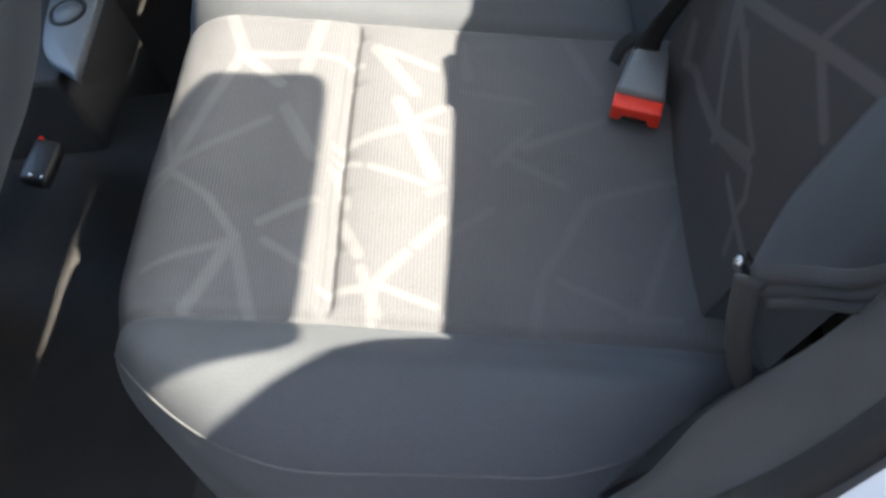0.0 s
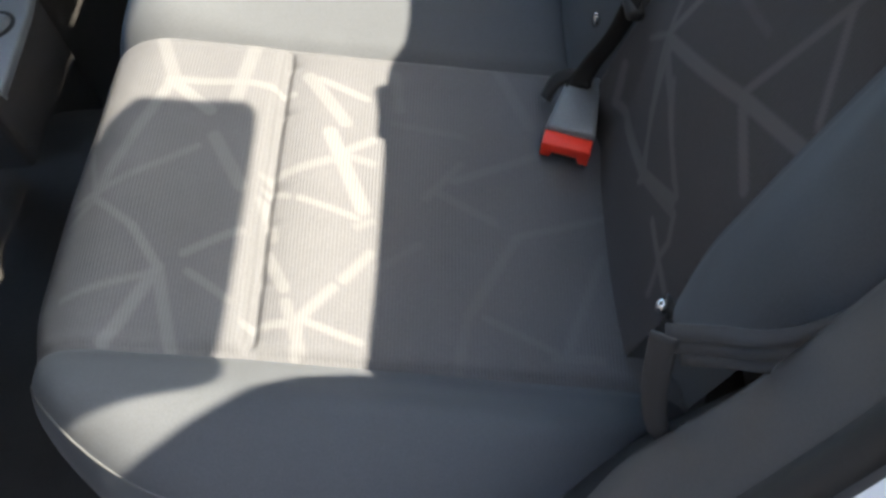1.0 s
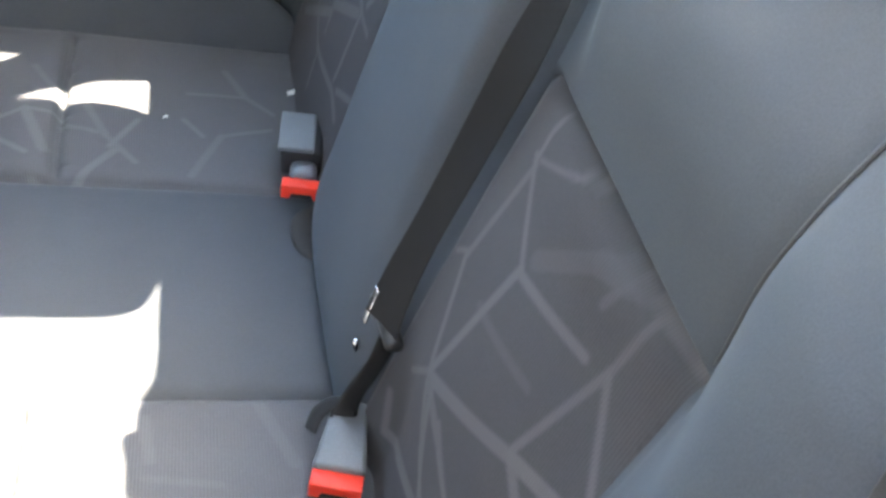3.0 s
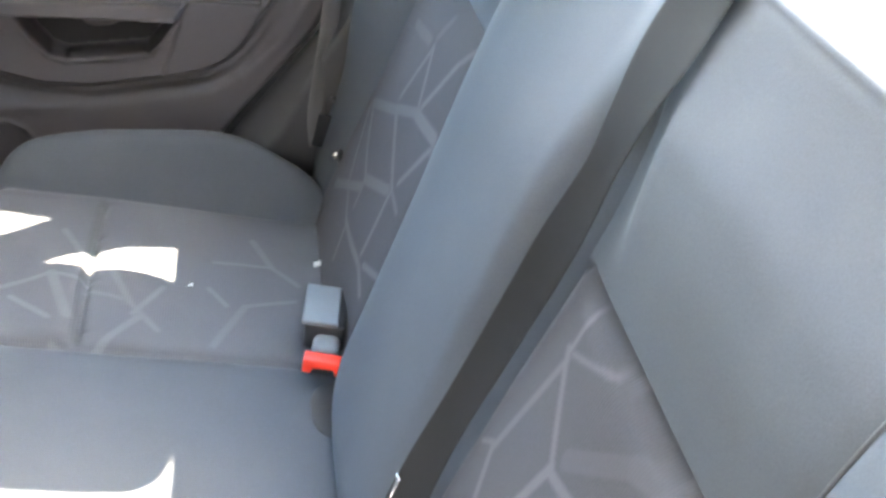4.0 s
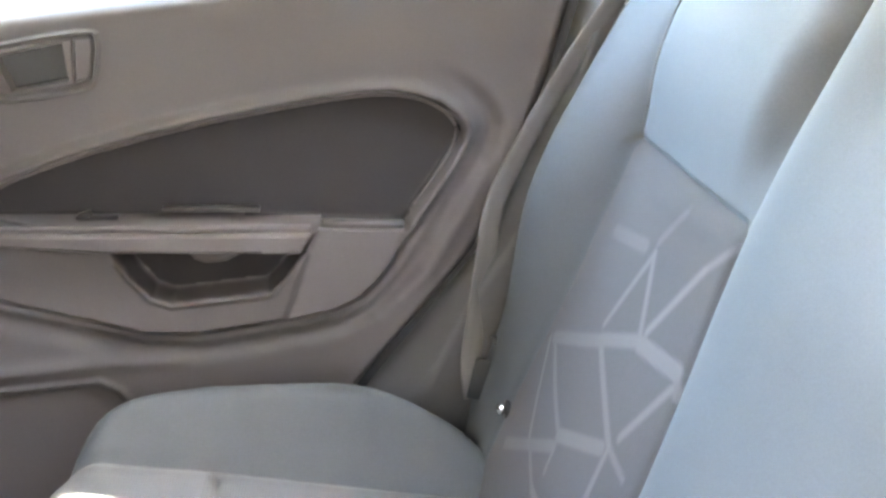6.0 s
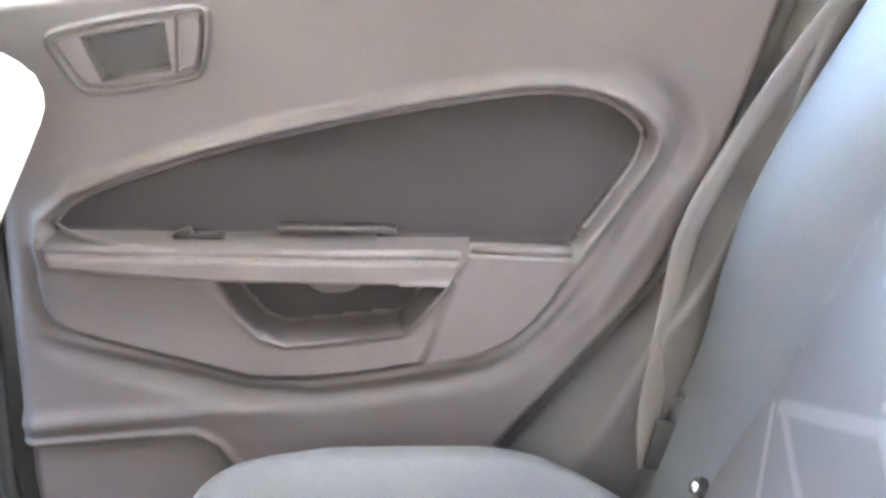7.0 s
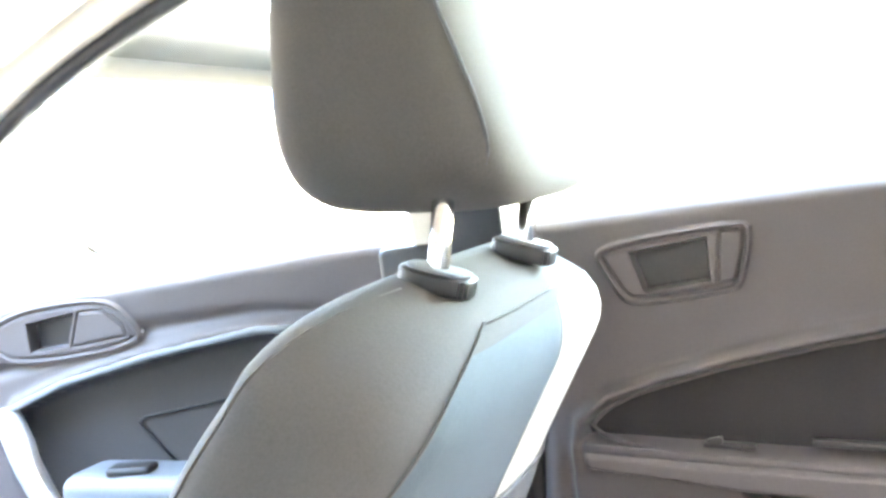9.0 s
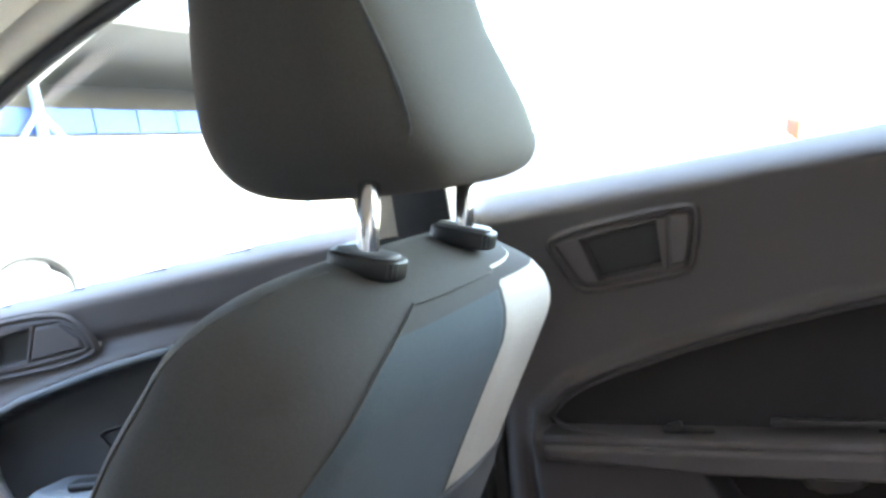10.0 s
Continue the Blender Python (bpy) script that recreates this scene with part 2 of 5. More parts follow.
def streak(me, flat, segments):
    """Writes how far each corner lies on one of the pale streaks; flat gives its place in the cloth."""
    layer = me.attributes.new("streak", "FLOAT", "POINT")
    co = np.empty(len(me.vertices) * 3)
    me.vertices.foreach_get("co", co)
    p = co.reshape(-1, 3)[:, flat]
    value = np.zeros(len(p))
    for k, (x1, y1, x2, y2, half, *faint) in enumerate(segments):
        a, d = np.array((x1, y1)), np.array((x2 - x1, y2 - y1))
        t = np.clip(((p - a) @ d) / (d @ d), 0, 1)
        off = np.sqrt(((p - a - t[:, None] * d) ** 2).sum(1))
        s = np.clip((half * 0.95 + 0.0012 - off) / 0.0024, 0, 1)
        value = np.maximum(value, s * (0.72 + 0.28 * ((k * 37) % 11) / 10) * (faint[0] if faint else 1))
    layer.data.foreach_set("value", value)


def cloth_uv(me, flat):
    uv = me.uv_layers.new(name="cloth")
    for loop in me.loops:
        c = me.vertices[loop.vertex_index].co
        uv.data[loop.index].uv = (c[flat[0]], c[flat[1]])


def pillow(size, at, lean, squash=2.6, nu=36, nv=24):
    """A stuffed block, rounded like a headrest."""
    bm = bmesh.new()
    bmesh.ops.create_uvsphere(bm, u_segments=nu, v_segments=nv, radius=1)
    for v in bm.verts:
        c = [math.copysign(abs(k) ** (2 / squash), k) for k in v.co]
        v.co = Vector((c[0] * size[0] / 2, c[1] * size[1] / 2, c[2] * size[2] / 2))
    bm.transform(pose(*at, 0, lean, 0))
    return bm


# ---- pale streaks woven into the cloth: from, to, half width ----
CUSHION_LEFT_A = [(0.012, -0.127, 0.036, -0.191, 0.0063), (0.031, -0.191, -0.011, -0.324, 0.0055), (0.031, -0.186, 0.097, -0.186, 0.005), (0.102, -0.124, 0.092, -0.21, 0.0068), (0.097, -0.186, 0.139, -0.19, 0.0045), (0.031, -0.187, 0.071, -0.224, 0.0063), (0.152, -0.166, 0.189, -0.222, 0.0069), (0.163, -0.169, 0.205, -0.187, 0.0046), (0.177, -0.237, 0.21, -0.322, 0.007), (0.127, -0.296, 0.193, -0.264, 0.0047), (0.193, -0.257, 0.214, -0.241, 0.0047), (0.193, -0.264, 0.215, -0.27, 0.0046), (0.128, -0.31, 0.147, -0.315, 0.0035), (0.157, -0.317, 0.205, -0.332, 0.0035), (0.127, -0.323, 0.139, -0.36, 0.0046), (0.136, -0.378, 0.152, -0.409, 0.0054), (0.126, -0.445, 0.156, -0.442, 0.004), (0.155, -0.423, 0.169, -0.465, 0.005), (0.165, -0.439, 0.19, -0.405, 0.0047)]
CUSHION_LEFT_B = [(0.169, -0.438, 0.214, -0.453, 0.0036), (0.167, -0.438, 0.165, -0.472, 0.0042), (0.198, -0.396, 0.218, -0.368, 0.0047), (0.206, -0.341, 0.217, -0.334, 0.0038), (-0.029, -0.266, -0.011, -0.324, 0.0027), (-0.029, -0.332, -0.011, -0.324, 0.0045), (-0.03, -0.351, -0.01, -0.33, 0.0036), (-0.01, -0.33, 0.026, -0.358, 0.0037), (0.026, -0.358, 0.049, -0.392, 0.0043), (-0.007, -0.321, 0.066, -0.267, 0.0038), (-0.019, -0.429, 0.051, -0.401, 0.0032), (0.052, -0.397, 0.022, -0.469, 0.0058), (0.052, -0.397, 0.073, -0.473, 0.0053), (0.071, -0.383, 0.114, -0.359, 0.0042), (0.079, -0.255, 0.109, -0.312, 0.0062), (0.077, -0.401, 0.111, -0.426, 0.0038)]
# Streaks on the shaded rear of the panel, weakened below for that shade.
CUSHION_LEFT_C = [(0.23, -0.149, 0.236, -0.198, 0.005), (0.232, -0.217, 0.293, -0.225, 0.004), (0.327, -0.13, 0.355, -0.204, 0.0061), (0.287, -0.281, 0.363, -0.239, 0.0046), (0.272, -0.296, 0.32, -0.324, 0.0045), (0.338, -0.341, 0.298, -0.422, 0.0044), (0.338, -0.338, 0.418, -0.308, 0.0035), (0.298, -0.422, 0.29, -0.471, 0.0042), (0.312, -0.421, 0.368, -0.449, 0.0034), (0.368, -0.454, 0.404, -0.453, 0.0045), (0.411, -0.353, 0.377, -0.448, 0.0038), (0.262, -0.304, 0.292, -0.26, 0.0036), (0.225, -0.382, 0.257, -0.355, 0.0038)]
BACK_LEFT_A = [(-0.217, 0.726, -0.257, 0.766, 0.0038), (-0.253, 0.762, -0.212, 0.835, 0.0056), (-0.253, 0.762, -0.296, 0.895, 0.0057), (-0.212, 0.835, -0.243, 0.936, 0.0048), (-0.236, 0.939, -0.296, 0.895, 0.0046), (-0.241, 0.967, -0.24, 0.937, 0.0039), (-0.191, 0.824, -0.215, 0.843, 0.0027), (-0.261, 0.764, -0.391, 0.827, 0.007), (-0.391, 0.827, -0.478, 0.862, 0.0073), (-0.258, 0.755, -0.29, 0.719, 0.007), (-0.29, 0.716, -0.326, 0.681, 0.007), (-0.262, 0.759, -0.313, 0.754, 0.0075), (-0.321, 0.751, -0.393, 0.731, 0.006), (-0.299, 0.893, -0.398, 0.916, 0.0049), (-0.427, 0.971, -0.421, 0.929, 0.0044), (-0.421, 0.929, -0.388, 0.828, 0.0046), (-0.421, 0.925, -0.462, 0.876, 0.0048), (-0.462, 0.876, -0.478, 0.862, 0.0045), (-0.391, 0.827, -0.45, 0.803, 0.0069)]
BACK_LEFT_B = [(-0.416, 0.977, -0.485, 0.978, 0.0067), (-0.207, 0.642, -0.333, 0.684, 0.0067), (-0.333, 0.684, -0.391, 0.723, 0.0078), (-0.196, 0.678, -0.207, 0.642, 0.0066), (-0.295, 0.962, -0.327, 0.984, 0.0019), (-0.322, 0.665, -0.34, 0.692, 0.004), (-0.246, 0.942, -0.34, 0.984, 0.0027), (-0.269, 0.763, -0.322, 0.672, 0.007), (-0.241, 0.65, -0.326, 0.676, 0.0058), (-0.326, 0.676, -0.401, 0.719, 0.0061), (-0.401, 0.719, -0.409, 0.7, 0.0059), (-0.375, 0.678, -0.434, 0.668, 0.0063), (-0.407, 0.675, -0.42, 0.644, 0.0048), (-0.411, 0.7, -0.407, 0.675, 0.0046), (-0.305, 0.761, -0.38, 0.732, 0.0055)]
BACK_LEFT_C = [(-0.423, 0.975, -0.475, 0.976, 0.009, 0.8), (-0.271, 0.842, -0.37, 0.864, 0.005, 0.35), (-0.306, 0.91, -0.364, 0.956, 0.009, 0.4), (-0.364, 0.956, -0.414, 0.974, 0.010, 0.45), (-0.386, 0.945, -0.398, 0.977, 0.005, 0.5)]
CUSHION_RIGHT = [(0.096, 0.4, 0.124, 0.345, 0.004), (0.033, 0.27, 0.094, 0.305, 0.0035), (0.094, 0.305, 0.135, 0.3, 0.003), (0.094, 0.305, 0.118, 0.234, 0.006), (0.029, 0.261, 0.051, 0.179, 0.006), (0.057, 0.26, 0.1, 0.226, 0.0035), (0.157, 0.325, 0.181, 0.267, 0.0045), (0.131, 0.286, 0.172, 0.271, 0.003), (0.214, 0.303, 0.185, 0.249, 0.0035), (0.181, 0.267, 0.212, 0.226, 0.004), (0.191, 0.243, 0.148, 0.184, 0.0045), (0.307, 0.281, 0.272, 0.207, 0.0045), (0.307, 0.281, 0.364, 0.3, 0.003), (0.265, 0.31, 0.286, 0.279, 0.003), (0.315, 0.428, 0.338, 0.367, 0.0045), (0.338, 0.367, 0.369, 0.334, 0.0035), (0.27, 0.368, 0.335, 0.367, 0.0025), (0.107, 0.19, 0.116, 0.182, 0.005)]
BACK_RIGHT_A = [(0.477, 0.783, 0.343, 0.835, 0.006), (0.344, 0.836, 0.273, 0.863, 0.006), (0.271, 0.862, 0.197, 0.87, 0.007), (0.197, 0.87, 0.186, 0.857, 0.005), (0.275, 0.864, 0.311, 0.921, 0.004), (0.333, 0.92, 0.423, 0.905, 0.006, 0.5), (0.312, 0.93, 0.287, 0.96, 0.004, 0.6), (0.311, 0.921, 0.35, 0.847, 0.0035), (0.268, 0.873, 0.222, 0.937, 0.004), (0.222, 0.937, 0.194, 0.963, 0.0035), (0.49, 0.777, 0.412, 0.701, 0.0035), (0.468, 0.782, 0.356, 0.75, 0.004)]
BACK_RIGHT_B = [(0.338, 0.833, 0.247, 0.787, 0.0045), (0.196, 0.858, 0.237, 0.8, 0.004), (0.489, 0.665, 0.346, 0.737, 0.006), (0.347, 0.747, 0.259, 0.78, 0.0065), (0.247, 0.787, 0.252, 0.705, 0.004), (0.406, 0.704, 0.356, 0.689, 0.0035), (0.356, 0.689, 0.251, 0.694, 0.0045), (0.345, 0.682, 0.338, 0.644, 0.003), (0.245, 0.694, 0.204, 0.682, 0.0045), (0.232, 0.702, 0.179, 0.72, 0.004), (0.247, 0.787, 0.206, 0.782, 0.0035), (0.344, 0.737, 0.343, 0.713, 0.003)]


# ---- rear seat cushion ----
CREASE = 0.128


def mid_seam(y):
    """Where the centre strip of the cushion ends, on either side."""
    return 0.188 if y > 0 else 0.121


def end_seam(y):
    """Where the end bolsters of the cushion begin."""
    return 0.500 if y > 0 else 0.475


def cushion_edge(x):
    """Half width of the cushion in plan."""
    return 0.628 - 0.150 * max(0.0, (0.152 - x) / 0.20) ** 2.2 - 0.11 * max(0.0, (x - 0.28) / 0.17) ** 2


def cushion_top(x, y):
    w = abs(y)
    mid, end = mid_seam(y), end_seam(y)
    z = 0.703 - 0.262 * x
    z += (0.058 if y > 0 else 0.052) * smooth(end - 0.02, 0.560 if y > 0 else 0.545, w) * smooth(0.50, 0.1, x) + (0.054 if y > 0 else 0.042) * smooth(end, 0.56 if y > 0 else 0.55, w) * smooth(0.1, 0.35, x)
    z += 0.008 * smooth(0.50, 0.56, y) * smooth(0.05, 0.15, x) * smooth(0.36, 0.26, x)
    z += 0.007 * math.sin(math.pi * min(1, max(0, (w - mid) / (end - mid)))) if mid < w < end else 0.0
    z += 0.006 * (1 - (w / mid) ** 2) if w < mid else 0.0
    for s in (end, mid):
        z -= 0.007 * math.exp(-((w - s) / 0.006) ** 2)
    if mid < w < end:
        soft = smooth(mid, mid + 0.02, w) * smooth(end, end - 0.02, w)
        d = x - CREASE
        z += soft * (0.006 * math.exp(-((d + 0.025) / 0.03) ** 2) - 0.008 * math.exp(-((d - 0.002) / 0.0042) ** 2) - 0.005 * math.exp(-((d - 0.002) / (0.004 if d < 0.002 else 0.017)) ** 2) + 0.003 * math.exp(-((d - 0.04) / 0.03) ** 2))
        for pinch, size in ((0.150, 0.010), (0.215, 0.006), (0.305, 0.009), (0.345, 0.007), (0.402, 0.010)):
            z -= 0.0026 * math.exp(-((w - pinch) / (0.6 * size)) ** 2) * math.exp(-((d - 0.007) / 0.008) ** 2)
    z += 0.010 * smooth(mid, mid - 0.03, w) * smooth(0.12, 0.0, x)
    front = max(0.0, 1 - (x + 0.050) / 0.075)
    z -= 0.075 * (1 - math.sqrt(max(0.0, 1 - front * front)))
    side = max(0.0, 1 - (cushion_edge(x) - w) / 0.07)
    side = min(1.0, side)
    z -= 0.075 * (1 - math.sqrt(max(0.0, 1 - side * side)))
    z += 0.0016 * noise.noise(Vector((x * 9, y * 9, 3))) + 0.0007 * noise.noise(Vector((x * 35, y * 35, 7)))
    return z


def cushion_piece(inner, outer, nx, ny, side, skirt_side=False):
    def place(u, v):
        if u < 0.12:
            k = 1 - u / 0.12
            x = -0.050 + 0.012 * k * k
            drop = 0.24 * k
        else:
            x = -0.050 + 0.540 * (0.35 * ((u - 0.12) / 0.88) + 0.65 * ((u - 0.12) / 0.88) ** 1.35)
            drop = 0.0
        o = max(outer(x), inner(x) + 0.004)
        if skirt_side and v > 0.85:
            k = (v - 0.85) / 0.15
            y = o - 0.004 * k
            return (x, side * y, cushion_top(x, side * o) - max(drop, 0.23 * k))
        t = v / 0.85 if skirt_side else v
        t = 1 - (1 - t) ** 1.7 if skirt_side else t
        y = inner(x) + (o - inner(x)) * t
        return (x, side * y, cushion_top(x, side * y) - drop)
    bm = grid(nx, ny, place)
    for v in bm.verts:
        v.co.x -= (0.007 if side < 0 else 0.0) * smooth(0.2, 0.42, abs(v.co.y)) * smooth(0.12, -0.05, v.co.x)
    if side > 0:
        bmesh.ops.reverse_faces(bm, faces=bm.faces[:])
    return bm


cushion = thing("rear_bench_seat", "dark grey cloth rear bench cushion with streaked panels", "car seat", (0.2, 0, 0.45))
for side, segs in ((-1, CUSHION_LEFT_A + CUSHION_LEFT_B + [(*c, 0.45) for c in CUSHION_LEFT_C]), (1, CUSHION_RIGHT)):
    ob = part("seat_panel", cushion_piece(lambda x: mid_seam(side), lambda x: end_seam(side), 230, 130, side), STREAKED, cushion, "ribbed grey cloth panel with pale crossing streaks")
    ob.data.transform(Matrix.Translation((0.2, 0, 0.45)))
    streak(ob.data, [0, 1], segs)
    cloth_uv(ob.data, (0, 1))
    ob.data.transform(Matrix.Translation((-0.2, 0, -0.45)))
    part("bolster", cushion_piece(lambda x: end_seam(side), cushion_edge, 80, 44, side, True), PLAIN, cushion, "plain dark grey cloth end bolster")
    seam = [(x - (0.007 if side < 0 else 0.0) * smooth(0.12, -0.05, x), side * (cushion_edge(x) - 0.016), cushion_top(x, side * (cushion_edge(x) - 0.016)) + 0.0005) for x in [-0.02 + 0.43 * i / 40 for i in range(41)]]
    part("seam_piping", tube(seam, 0.0012, 6), THREAD, cushion, "sewn piping")
# A dark mound laid on the cushion paints the shaded buckle hollow.
part("buckle_hollow_shade", pillow((0.070, 0.090, 0.016), (0.408, 0.108, cushion_top(0.408, 0.108) + 0.001), 14, 2.6), CARPET, cushion, "dark patch for the shaded hollow at the buckle")
part("centre_cushion", cushion_piece(lambda x: -mid_seam(-1), lambda x: mid_seam(1), 90, 50, 1), PLAIN, cushion, "plain dark grey cloth centre strip")

# ---- rear seat backrest ----
TOP = 1.170


def back_x(z):
    return 0.437 + 0.475 * (z - 0.67)


def inner_edge(z):
    return curve_at([(0.55, 0.165), (0.66, 0.17), (0.85, 0.178), (0.98, 0.192), (1.05, 0.187), (1.2, 0.152)], z)


def outer_edge(z, side=-1):
    """Outer limit of the streaked panel; the one beside the closed door flares towards the cushion."""
    if side > 0:
        return curve_at([(0.55, 0.535), (0.70, 0.524), (0.77, 0.507), (0.83, 0.494), (0.89, 0.486), (0.955, 0.477), (1.02, 0.475), (1.2, 0.485)], z)
    return 0.452 + 0.07 * (z - 0.66)


RIM = 0.010
BULGE = [(0.55, 0.016), (0.70, 0.024), (0.78, 0.036), (0.84, 0.052), (0.89, 0.062), (0.94, 0.066), (0.99, 0.058), (1.05, 0.036), (1.11, 0.014), (1.2, 0.0)]


PANELTOP = 0.972


def back_point(y, z):
    """The front of the backrest; the centre and the outer bolsters stand proud of it."""
    w = abs(y)
    out = 0.0
    i, o = inner_edge(z), outer_edge(z, y)
    if w < i:
        out += 0.034 * (1 - (w / i) ** 4) * smooth(0.55, 0.68, z) * (1 - smooth(0.98, 1.14, z) * smooth(0.16, 0.08, w))
        out -= 0.006 * math.exp(-((w - i) / 0.008) ** 2)
        if y < 0:
            out -= 0.028 * smooth(0.10, 0.15, w) * smooth(0.72, 0.88, z) * smooth(1.10, 1.02, z)
    elif w < o and z < PANELTOP:
        k = (w - i) / (o - i)
        out += 0.012 * math.sin(math.pi * k)
        out -= 0.005 * math.exp(-((w - i) / 0.007) ** 2)
    if w < o:
        out += 0.022 * smooth(PANELTOP - 0.01, PANELTOP + 0.10, z) * smooth(i if y > 0 else i + 0.01, i + 0.05, w)
        if y > 0:
            out -= 0.024 * smooth(PANELTOP, TOP - 0.06, z) * math.exp(-((w - i) / (0.013 if w > i else 0.007)) ** 2)
    else:
        near = smooth(PANELTOP - 0.01, PANELTOP + 0.10, z)
        out += 0.022 * (near + (smooth(PANELTOP - 0.16, PANELTOP + 0.08, z) - near) * smooth(o, o + 0.06, w))
    out -= 0.006 * math.exp(-((z - PANELTOP) / 0.006) ** 2) if i < w < o + 0.01 else 0.0
    if i < w <= o and z > PANELTOP:
        out -= 0.003 * math.exp(-((w - o) / 0.006) ** 2)
    if w > o:
        k = (w - o) / 0.14
        out += (0.035 if y < 0 else curve_at(BULGE, z)) * math.sin(math.pi * min(1.0, k * 0.80)) * smooth(0.55, 0.68, z) - 0.20 * max(0.0, k - 0.72 - 0.1 * smooth(0.9, 1.05, z)) ** 1.6
        out -= 0.003 * math.exp(-((w - o) / 0.006) ** 2)
    out -= 0.0045 * math.exp(-((z - TOP + 0.012) / 0.003) ** 2)
    if w >= i:
        out *= 1 - 0.75 * smooth(1.09, 1.155, z)
    x = back_x(z) - out
    if y < 0 and w > i:
        x += 0.022 * smooth(0.78, 0.64, z) * smooth(i, i + 0.06, w)
    zz = z - out * 0.45
    over = max(0.0, (z - (TOP - RIM)) / RIM)
    if over > 0:
        a = min(over, 2.6) * math.pi / 2.6
        k = smooth(0.6, 1.2, over)
        out = out * (1 - k) + 0.004 * k
        x = back_x(TOP - RIM) - out * (1 if over < 1 else max(0, 2 - over)) + 0.015 * (1 - math.cos(a)) + 0.006 * over
        zz = TOP - RIM + RIM * math.sin(a) - out * 0.45
    zz += 0.006 * smooth(TOP - 0.06, TOP - 0.01, z) * smooth(0.15, 0.20, w)
    zz -= 0.014 * smooth(TOP - 0.06, TOP - 0.01, z) * smooth(0.15, 0.06, abs(y))
    n = 0.0016 * noise.noise(Vector((y * 9, z * 9, 11)))
    return (x + n, y, zz)


def back_piece(low, high, y0, y1, nz, ny, side, tilt=0.0):
    def place(u, v):
        z = low + (high - low) * u + tilt * (0.095 + 0.24 * v + 0.03 * v * v) * (1 - u) ** 2
        x, y, z = back_point(side * (y0(z) + (y1(z) - y0(z)) * v), z)
        tuck = max(0.0, 1 - u / 0.05) if tilt else 0.0
        return (x + 0.022 * tuck * tuck, y, z + 0.004 * tuck * tuck)
    bm = grid(nz, ny, place)
    if side < 0:
        bmesh.ops.reverse_faces(bm, faces=bm.faces[:])
    return bm


backrest = thing("split_bench_seat", "dark grey cloth rear bench backrest with streaked panels", "car seat", (0.55, 0, 0.6))
for side, segs in ((-1, [(*c[:4], 0.78 * c[4], *c[5:]) for c in BACK_LEFT_A + BACK_LEFT_B + BACK_LEFT_C]), (1, BACK_RIGHT_A + BACK_RIGHT_B)):
    ob = part("back_panel", back_piece(0.56, PANELTOP, inner_edge, lambda z: outer_edge(z, side), 170, 120, side), SHADEDSTREAKED, backrest, "ribbed grey cloth panel with pale crossing streaks")
    ob.data.transform(Matrix.Translation((0.55, 0, 0.6)))
    streak(ob.data, [1, 2], segs)
    cloth_uv(ob.data, (1, 2))
    ob.data.transform(Matrix.Translation((-0.55, 0, -0.6)))
    part("upper_back", back_piece(PANELTOP, TOP + 1.6 * RIM, inner_edge, lambda z: outer_edge(z, side), 130, 36, side), PLAIN, backrest, "plain dark grey cloth shoulder section")
    part("side_bolster", back_piece(0.565 if side < 0 else 0.57, TOP + 1.6 * RIM, lambda z: outer_edge(z, side), lambda z: outer_edge(z, side) + (0.165 if side < 0 else 0.15), 190, 40, side, 1.0 if side < 0 else 0.0), PLAIN, backrest, "plain dark grey cloth side bolster")
    seam = [Vector(back_point(side * outer_edge(z, side), z)) + Vector((-0.001, 0, 0)) for z in [0.985 + 0.16 * i / 30 for i in range(31)]]
    part("seam_piping", tube(seam, 0.0013, 6), THREAD, backrest)
part("panel_return", grid(20, 6, lambda u, v: tuple(Vector(back_point(-outer_edge(0.55 + 0.16 * u), 0.55 + 0.16 * u)) + Vector((0.001 + 0.07 * v, -0.03 * v * v, 0)))), PLAIN, backrest)
part("centre_back", back_piece(0.56, TOP + 1.6 * RIM, lambda z: -inner_edge(z), inner_edge, 90, 50, 1), PLAIN, backrest, "plain dark grey cloth centre section")
part("back_shell", prism([(0.52, 0.56), (0.60, 0.56), (0.80, 1.10), (0.76, TOP - 0.03), (0.70, TOP - 0.04)], "y", -0.60, 0.60), CARPET, backrest, "", False)


def rear_headrest(y, x, low, high, wide, lean, label):
    hr = thing("rear_headrest", label, "headrest", (0.68, y, TOP - 0.02))
    part("headrest_cushion", pillow((0.05, wide, high - low), (x, y, (low + high) / 2), lean, 5.5, 48, 36), PLAIN, hr)
    for s in (-1, 1):
        part("post", tube([(0.69, y + 0.05 * s, TOP - 0.03), (x, y + 0.05 * s, low + 0.03)], 0.0019), STEEL, hr, "bright steel post")


# Out of view; its size is set by the shadow on the right cushion.
rear_headrest(0.168, 0.640, 1.150, 1.376, 0.358, -16, "unseen tall headrest sized for its shadow on the cushion")

